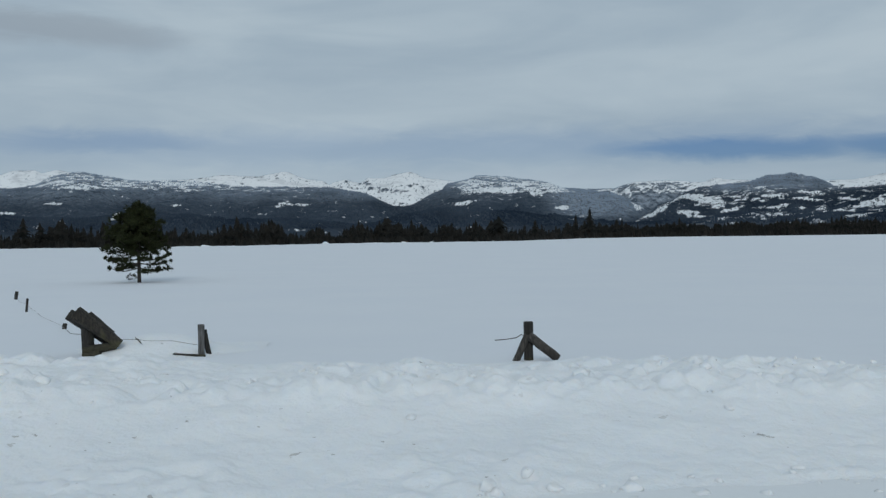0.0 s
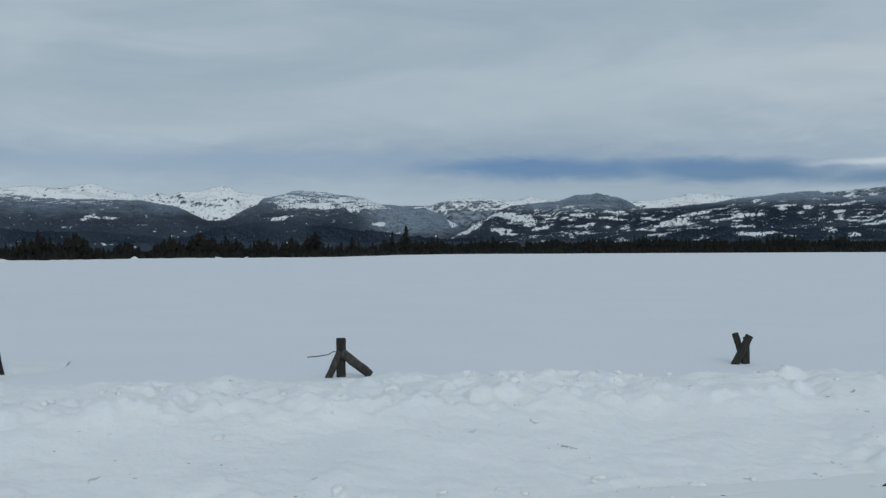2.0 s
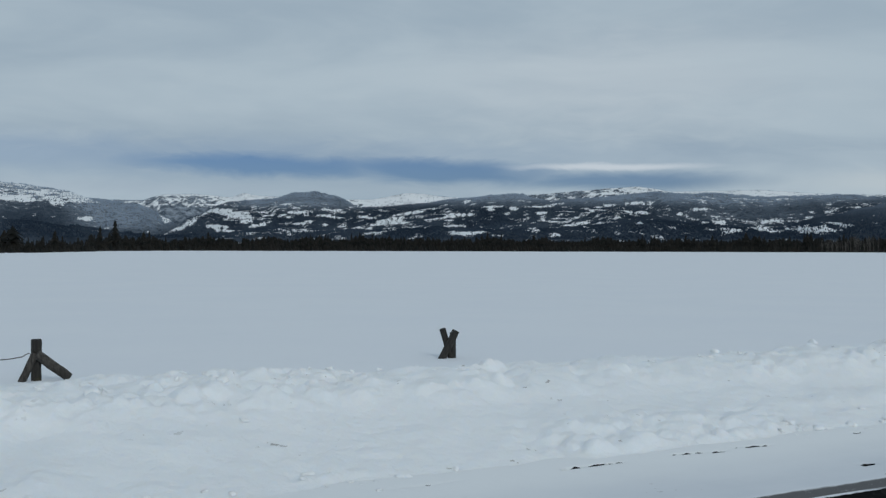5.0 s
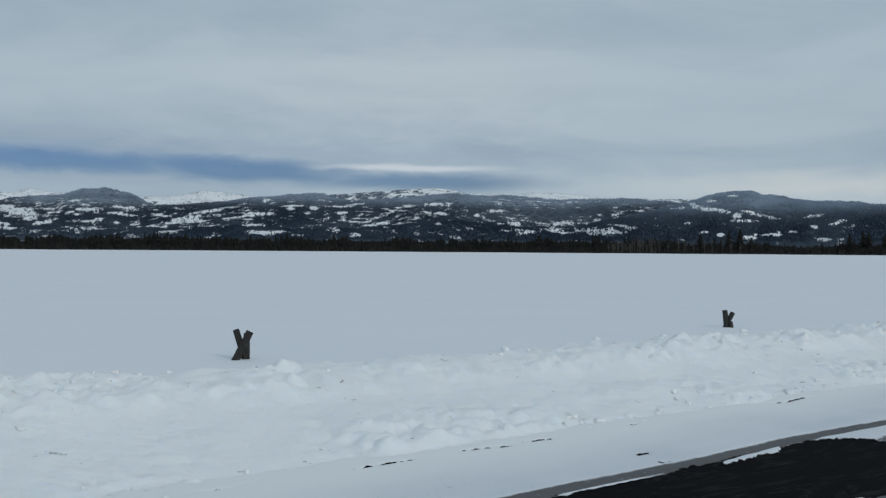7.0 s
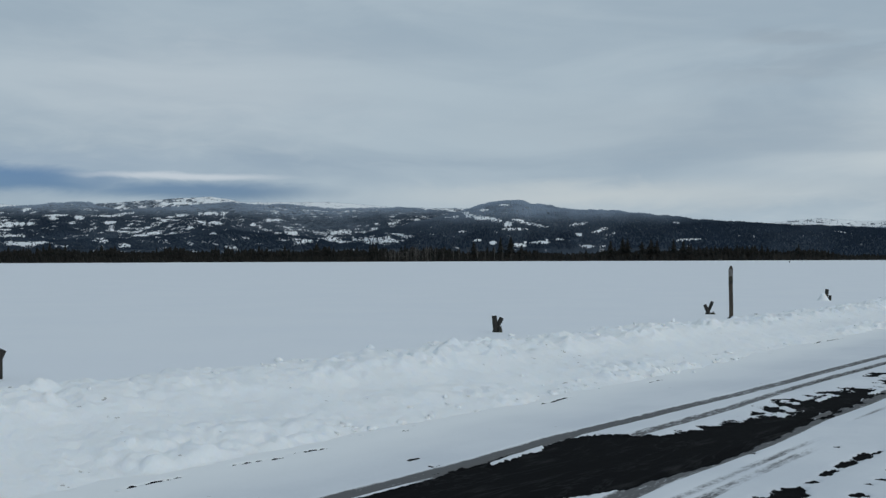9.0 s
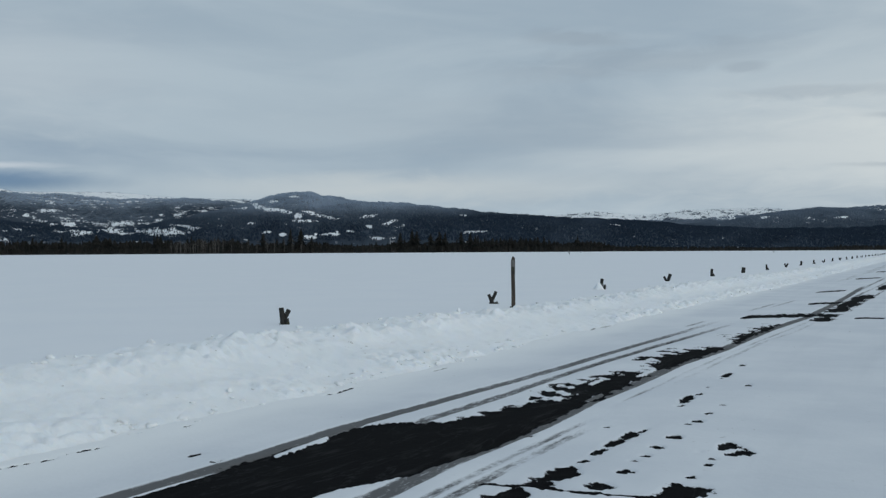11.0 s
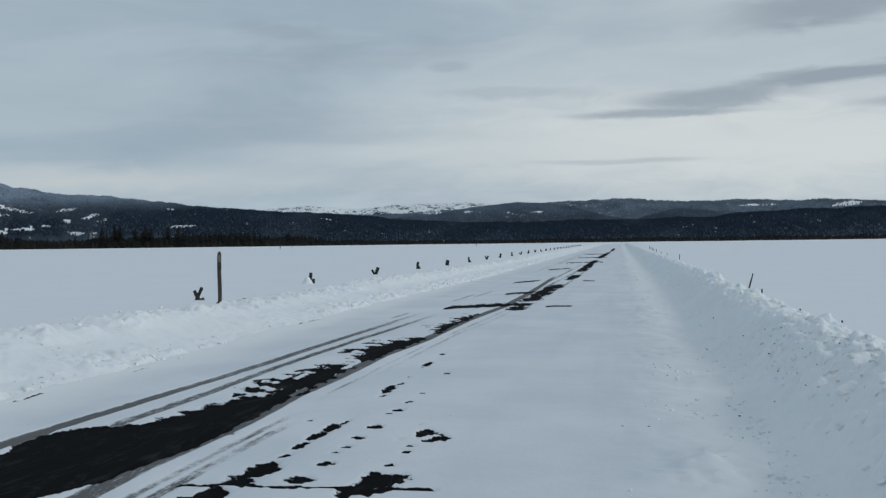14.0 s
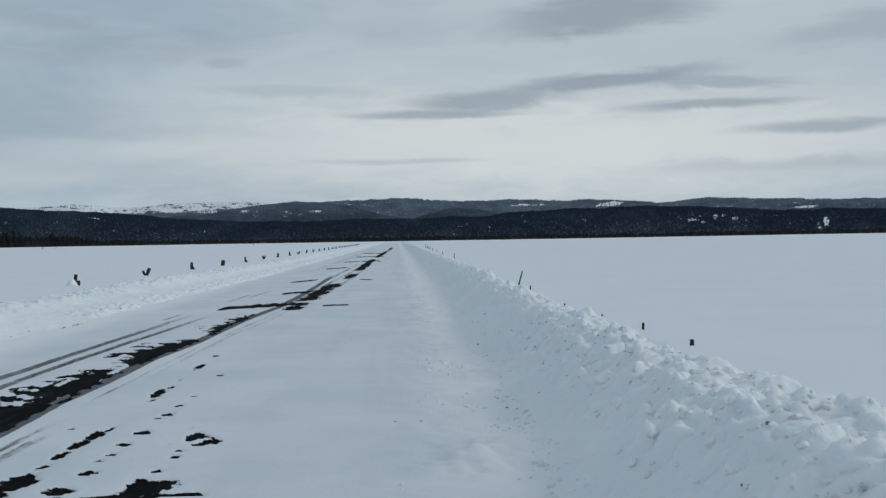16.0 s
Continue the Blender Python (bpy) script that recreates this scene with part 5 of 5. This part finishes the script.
crossed(t0, [(0.02, -0.11, 0.235, 0.045, 0.0), (-0.03, 0.09, 0.31, 0.042, 0.06), (-0.09, 0.11, 0.03, 0.05, -0.05)], 31)
across = Vector((0.2, -0.98, 0))
t0 = thing("fence_post", on_field(33.95, 9.80), "dark post head poking out of a mound of snow", "fence post", ROADSIDE)
crossed(t0, [(-0.06, 0.0, 0.36, 0.055, 0.0), (0.12, 0.10, 0.16, 0.05, 0.05)], 41)
FORMS = (
    [(-0.02, 0.10, 0.30, 0.07, 0.0), (-0.02, -0.16, 0.20, 0.05, 0.0)], [(-0.03, 0.0, 0.36, 0.07, 0.0), (0.12, 0.02, 0.12, 0.06, 0.0)],
    [(-0.05, 0.0, 0.33, 0.08, 0.0), (0.08, 0.09, 0.3, 0.06, 0.05)], [(-0.04, -0.04, 0.36, 0.06, 0.0), (0.12, -0.02, 0.16, 0.06, 0.0)],
    [(0.0, -0.12, 0.30, 0.06, 0.0), (0.0, 0.12, 0.30, 0.06, 0.05)], [(0.0, 0.0, 0.36, 0.08, 0.0), (-0.1, 0.1, 0.3, 0.05, 0.05)])
for k in range(26):
    x = 43.1 + 9.45 * k + random.uniform(-0.35, 0.35)
    t0 = thing("fence_post", on_field(x, L), "weathered crossed fence logs half buried in snow", "fence post", ROADSIDE)
    crossed(t0, FORMS[k % len(FORMS)] if k < 6 else FORMS[(k * 5 + 1) % len(FORMS)], 60 + 5 * k)

# corner brace of heavy logs, with a short post beside it and the wires between
cx, cy = -2.72, 10.75
cz = on_field(cx, cy)[2] + 0.01
t0 = thing("corner_brace", (cx, cy, cz), "heavy weathered log corner brace leaning over deep snow", "fence post")
log_part("post", t0, (0.055, 0.0, -0.35), (0.04, 0.02, 0.38), 0.064, seed=71, mat=WOOD_OLD)
log_part("log", t0, (0.38, -0.06, 0.100), (-0.05, -0.10, 0.435), 0.054, 0.076, 72, WOOD_LICHEN, label="mossy leaning log")
log_part("log", t0, (0.32, 0.14, 0.07), (-0.165, 0.08, 0.405), 0.066, 0.062, 73, WOOD_OLD)
log_part("log", t0, (0.30, -0.02, 0.20), (0.06, -0.04, 0.40), 0.035, 0.05, 79, WOOD_OLD)
log_part("rail", t0, (0.02, -0.04, 0.04), (0.34, -0.05, 0.085), 0.058, 0.034, 74, WOOD_OLD)
log_part("rail", t0, (0.03, -0.09, -0.03), (0.20, -0.12, 0.02), 0.052, 0.036, 75, WOOD_OLD)
sx, sy = -1.50, 10.55
_, _, sz = on_field(sx, sy)
t0 = thing("fence_post", (sx, sy, sz), "grey wooden post leaning on a short prop", "fence post", ROADSIDE)
log_part("post", t0, (0, 0, -0.3), (-0.008, 0, 0.31), 0.031, seed=76, mat=WOOD_SILVER, square=True)
log_part("brace", t0, (0.070, 0.06, -0.06), (0.012, 0.05, 0.25), 0.028, seed=77, mat=WOOD_OLD)
log_part("rail", t0, (-0.27, -0.10, 0.025), (0.05, -0.12, -0.004), 0.013, 0.024, 78, WOOD_OLD)
t0 = thing("fence_wire", (cx, cy, cz), "thin slack fence wire between weathered posts", "wire")
dx, dy, dz = sx - cx, sy - cy, sz - cz
wire("strand", t0, [(0.34, -0.05, 0.15), (dx * 0.45, dy * 0.45, 0.155 + dz * 0.45), (dx * 0.55, dy * 0.55, 0.14 + dz * 0.5), (dx * 0.75, dy * 0.75, 0.135), (dx, dy - 0.05, 0.10 + dz)], 0.0023)
wire("strand", t0, [(dx * 0.44, dy * 0.44, 0.17), (dx * 0.48, dy * 0.48, 0.12), (dx * 0.50, dy * 0.5, 0.10), (dx * 0.46, dy * 0.46, 0.16)], 0.004)
side_posts = [(-4.02, 14.75, 0.075, 0.12, 0.030), (-5.66, 18.55, 0.235, 0.08, 0.022), (-7.16, 22.7, 0.17, 0.16, 0.036)]
last = (cx, cy, cz + 0.2)
for k, (px, py, high, lean, rad) in enumerate(side_posts):
    t0 = thing("fence_post", on_field(px, py), "small dark post end above the deep snow", "fence post", "posts of the side fence")
    log_part("post", t0, (0, 0, -0.25), (lean * 0.4, 0, high), rad, seed=81 + k, mat=WOOD_OLD)
    _, _, pz = on_field(px, py)
    t1 = thing("fence_wire", last, "thin slack fence wire running into the field", "wire")
    e = Vector((px, py, pz + high * 0.6)) - Vector(last)
    wire("strand", t1, [(0, 0, 0), tuple(e * 0.5 + Vector((0, 0, -0.05))), tuple(e)], 0.0035 if k == 0 else 0.0016)
    last = (px, py, pz + high * 0.6)

# the heap of snow in which one post stands
def heap(at, wide, high, seed, label="small rounded heap of snow round a fence post"):
    n_ = 26
    hx, hy = np.meshgrid(np.linspace(-1.3, 1.3, n_), np.linspace(-1.3, 1.3, n_))
    q = np.hypot(hx, hy)
    hz = high * np.exp(-(q * 1.35) ** 2.4) * (1 + 0.5 * (fbm(hx * 2 + seed, hy * 2, 3, seed) - 0.5)) - 0.02
    ob = sheet("snow_heap", hx * wide, hy * wide, hz, SNOW_BANK)
    ob.location = at
    tagged(ob, label, "snow heap")


heap(on_field(33.78, 9.88), 0.19, 0.25, 5)
heap(on_field(-1.98, 11.10), 0.80, 0.21, 11)
heap(on_field(-3.14, 10.40), 0.30, 0.10, 12)
# drifts over low bushes before the wood
for k, (b_, wide_, high_) in enumerate(((-1.55, 1.0, 0.5), (-8.0, 1.6, 0.28), (-4.8, 1.6, 0.25), (4.3, 1.4, 0.3), (2.6, 2.2, 0.25), (7.6, 2.2, 0.25))):
    r_ = edge_reach(b_) * 0.945
    heap(on_field(r_ * math.sin(radians(b_)), r_ * math.cos(radians(b_))), wide_, high_, 41 + k, "snow drifted over a low bush before the woods")


def shrub(at, high, seed):
    r_ = random.Random(seed)
    t0 = thing("shrub", at, "small leafless shrub poking out of the snowy field", "shrub")
    bm = bmesh.new()
    for k in range(22):
        a, lean = r_.uniform(0, 6.28), r_.uniform(0.1, 0.55)
        e = Vector((math.cos(a) * lean, math.sin(a) * lean, 1)).normalized() * high * r_.uniform(0.6, 1.0)
        tube(bm, [(0, 0, -0.1), tuple(e * 0.5 + Vector((0, 0, 0.03))), tuple(e)], [0.03, 0.022, 0.010], 3)
    part("stems", bm, TWIGS, t0)


for b_, r_, h_ in ((71.65, 320, 0.9), (72.25, 470, 0.6), (82.3, 400, 0.6)):
    shrub(on_field(r_ * math.sin(radians(b_)), r_ * math.cos(radians(b_))), h_, int(r_))

# tall marker stake
t0 = thing("marker_stake", on_field(23.0, 8.67), "tall brown wooden marker stake with a pale pointed top", "stake")
bm = bmesh.new()
for z0, w in ((-0.4, 0.045), (0.3, 0.045), (0.8, 0.044), (1.13, 0.043), (1.19, 0.018)):
    ring = [bm.verts.new((sx_ * w + 0.006 * math.sin(z0 * 7), sy_ * w * 0.6, z0)) for sx_, sy_ in ((-1, -1), (1, -1), (1, 1), (-1, 1))]
    if z0 > -0.4:
        for k in range(4):
            bm.faces.new((prev[k], prev[(k + 1) % 4], ring[(k + 1) % 4], ring[k]))
    prev = ring
bm.faces.new(prev)
bmesh.ops.bevel(bm, geom=bm.edges[:], offset=0.004, segments=1, affect="EDGES")
stake = part("stake", bm, WOOD_STAKE, t0)
t0.rotation_euler = (0, 0, radians(-68))
bm = bmesh.new()
bmesh.ops.create_cube(bm, size=1, matrix=Matrix.Translation((0, 0, 1.035)) @ Matrix.Diagonal((0.096, 0.062, 0.17, 1)))
bmesh.ops.bevel(bm, geom=bm.edges[:], offset=0.006, segments=2, affect="EDGES")
part("band", bm, WOOD_PALE, stake, "pale grey weathered band near the top")
bm = bmesh.new()
bmesh.ops.create_cube(bm, size=1, matrix=Matrix.Translation((0, 0, 0.86)) @ Matrix.Diagonal((0.095, 0.061, 0.17, 1)))
bmesh.ops.bevel(bm, geom=bm.edges[:], offset=0.006, segments=2, affect="EDGES")
part("band", bm, WOOD_OLD, stake, "dark grey band below the pale one")

# dark sods by the stake
for k, (px, py, w) in enumerate(((22.4, 8.45, 0.10), (23.3, 8.2, 0.08))):
    bm = bmesh.new()
    bmesh.ops.create_icosphere(bm, subdivisions=2, radius=1)
    for v_ in bm.verts:
        v_.co = Vector((v_.co.x * w, v_.co.y * w * 0.6, v_.co.z * 0.035)) * (1 + 0.35 * noise.noise(v_.co * 2 + Vector((k, 0, 0))))
    ob = part("sod", bm, WOOD_OLD, None, "dark clod of earth thrown up on the snow")
    ob.location = (px, py, float(left_bank(np.array(px), np.array(py))) + 0.015)
    tagged(ob, category="clod")

# ---- the fence beyond the near bank: stake tips just clear of the snow ----
NEAR_SIDE = "stakes along the near bank"


def bank_top(x, y):
    return float(right_bank(np.array(float(x)), np.array(float(y)))) if y > -4.05 else on_field(x, y)[2]


for k, (px, py, high, lean, rad) in enumerate((
        (11.3, -3.54, 0.105, 0.01, 0.036), (13.3, -3.47, 0.125, 0.03, 0.024), (15.7, -3.43, 0.075, 0.02, 0.018), (18.8, -3.45, 0.07, -0.07, 0.022),
        (25.75, -3.63, 0.17, 0.03, 0.024), (29.05, -3.66, 0.42, 0.20, 0.026), (35.0, -3.7, 0.08, 0.0, 0.03), (40.0, -3.75, 0.1, 0.02, 0.03),
        (67.7, -4.05, 0.42, 0.04, 0.03), (88.0, -4.2, 0.28, 0.0, 0.03), (104.0, -4.3, 0.25, 0.03, 0.03), (122.0, -4.5, 0.3, 0.0, 0.04), (131.0, -4.5, 0.3, 0.0, 0.04),
        (140.0, -4.6, 0.35, 0.02, 0.045), (149.0, -4.7, 0.4, 0.0, 0.045), (158.0, -4.7, 0.5, 0.03, 0.05))):
    t0 = thing("fence_stake", (px, py, bank_top(px, py)), "thin dark wooden stake tip above the ploughed snow bank", "stake", NEAR_SIDE)
    log_part("stake", t0, (0, 0, -0.3), (0, -lean, high * 1.04), rad, rad * 0.62, 90 + k, WOOD_OLD)


# ---- loose clods of snow on the banks ----
def clods(name, spots_, label, mat=SNOW_BANK):
    co, tri, at_ = [], [], 0
    r = np.random.default_rng(5)
    bm = bmesh.new()
    bmesh.ops.create_icosphere(bm, subdivisions=2, radius=1)
    base = np.array([tuple(v_.co) for v_ in bm.verts])
    faces = np.array([[v_.index for v_ in f.verts] for f in bm.faces])
    bm.free()
    for px, py, pz, size in spots_:
        s = base * (1 + 0.7 * (value_noise(base[:, 0] * 2.1 + px * 9, base[:, 1] * 2.1 + base[:, 2] * 2.7 + py * 7, 3) - 0.5)[:, None])
        for k in range(6):
            cut = r.normal(size=3)
            cut /= np.linalg.norm(cut)
            over = np.maximum(0, s @ cut - r.uniform(0.45, 0.75))
            s = s - over[:, None] * cut * 0.9
        a = r.uniform(0, 6.28)
        s = s * (size * r.uniform(0.8, 1.6, 3)) * (1, 1, 0.75)
        s = np.stack([s[:, 0] * math.cos(a) - s[:, 1] * math.sin(a), s[:, 0] * math.sin(a) + s[:, 1] * math.cos(a), s[:, 2]], 1)
        co.append(s + (px, py, pz + size * 0.08))
        tri.append(faces + at_)
        at_ += len(base)
    ob = soup(name, np.concatenate(co), np.concatenate(tri), mat, (), True)
    tagged(ob, label, "crumbs" if mat is EARTH else "snow clods", kind="stuff")


r = np.random.default_rng(12)
n = 900
x = np.concatenate([r.uniform(-6, 16, 600), r.uniform(16, 45, 300)])
u = np.where(r.uniform(0, 1, n) < 0.55, r.normal(2.35, 0.42, n), r.normal(0.12, 0.20, n))
y = toe_left(x) + u
size = np.clip(r.lognormal(-3.6, 0.48, n), 0.012, 0.062)
keep = fbm(x * 0.5, y * 0.9, 3, 131) > 0.43
x, y, size = x[keep], y[keep], size[keep]
clods("snow_clods", zip(x, y, np.maximum(left_bank(x, y), field_level(x, y) * (y > toe_left(x) + 1.8)) - size * 0.2, size), "broken lumps of ploughed snow scattered along the bank")
n = 1900
x = np.concatenate([r.uniform(3, 14, 1200), r.uniform(14, 44, 700)])
y = -1.35 - 0.30 * smooth(8, 40, x) - r.normal(1.13, 0.32, n)
size = np.clip(r.lognormal(-4.0, 0.45, n), 0.008, 0.032)
clods("snow_clods", zip(x, y, right_bank(x, y) - size * 0.42, size), "broken lumps of ploughed snow heaped on the steep bank")
n = 900
x = r.uniform(2.5, 16, n) ** 1.0
y = -0.35 - r.uniform(0, 1, n) ** 0.8 * 1.2
size = np.clip(r.lognormal(-4.4, 0.45, n), 0.006, 0.03)
keep = fbm(x * 0.7, y * 1.1, 3, 141) > 0.46
x, y, size = x[keep], y[keep], size[keep]
z = np.maximum(right_bank(x, y), 0.005)
clods("snow_crumbs", zip(x, y, z, size), "small crumbs of snow strewn along the road's shoulder")
n = 150
x, y = r.uniform(3, 20, n), -0.3 - r.uniform(0, 1, n) * 2.1
size = np.clip(r.lognormal(-4.8, 0.4, n), 0.005, 0.013)
keep = fbm(x * 0.6, y * 0.9, 3, 151) > 0.48
x, y, size = x[keep], y[keep], size[keep]
z = np.maximum(right_bank(x, y), 0.005) + 0.004
clods("earth_crumbs", zip(x, y, z, size), "dark earth crumbs scattered over shoulder and snow bank", EARTH)
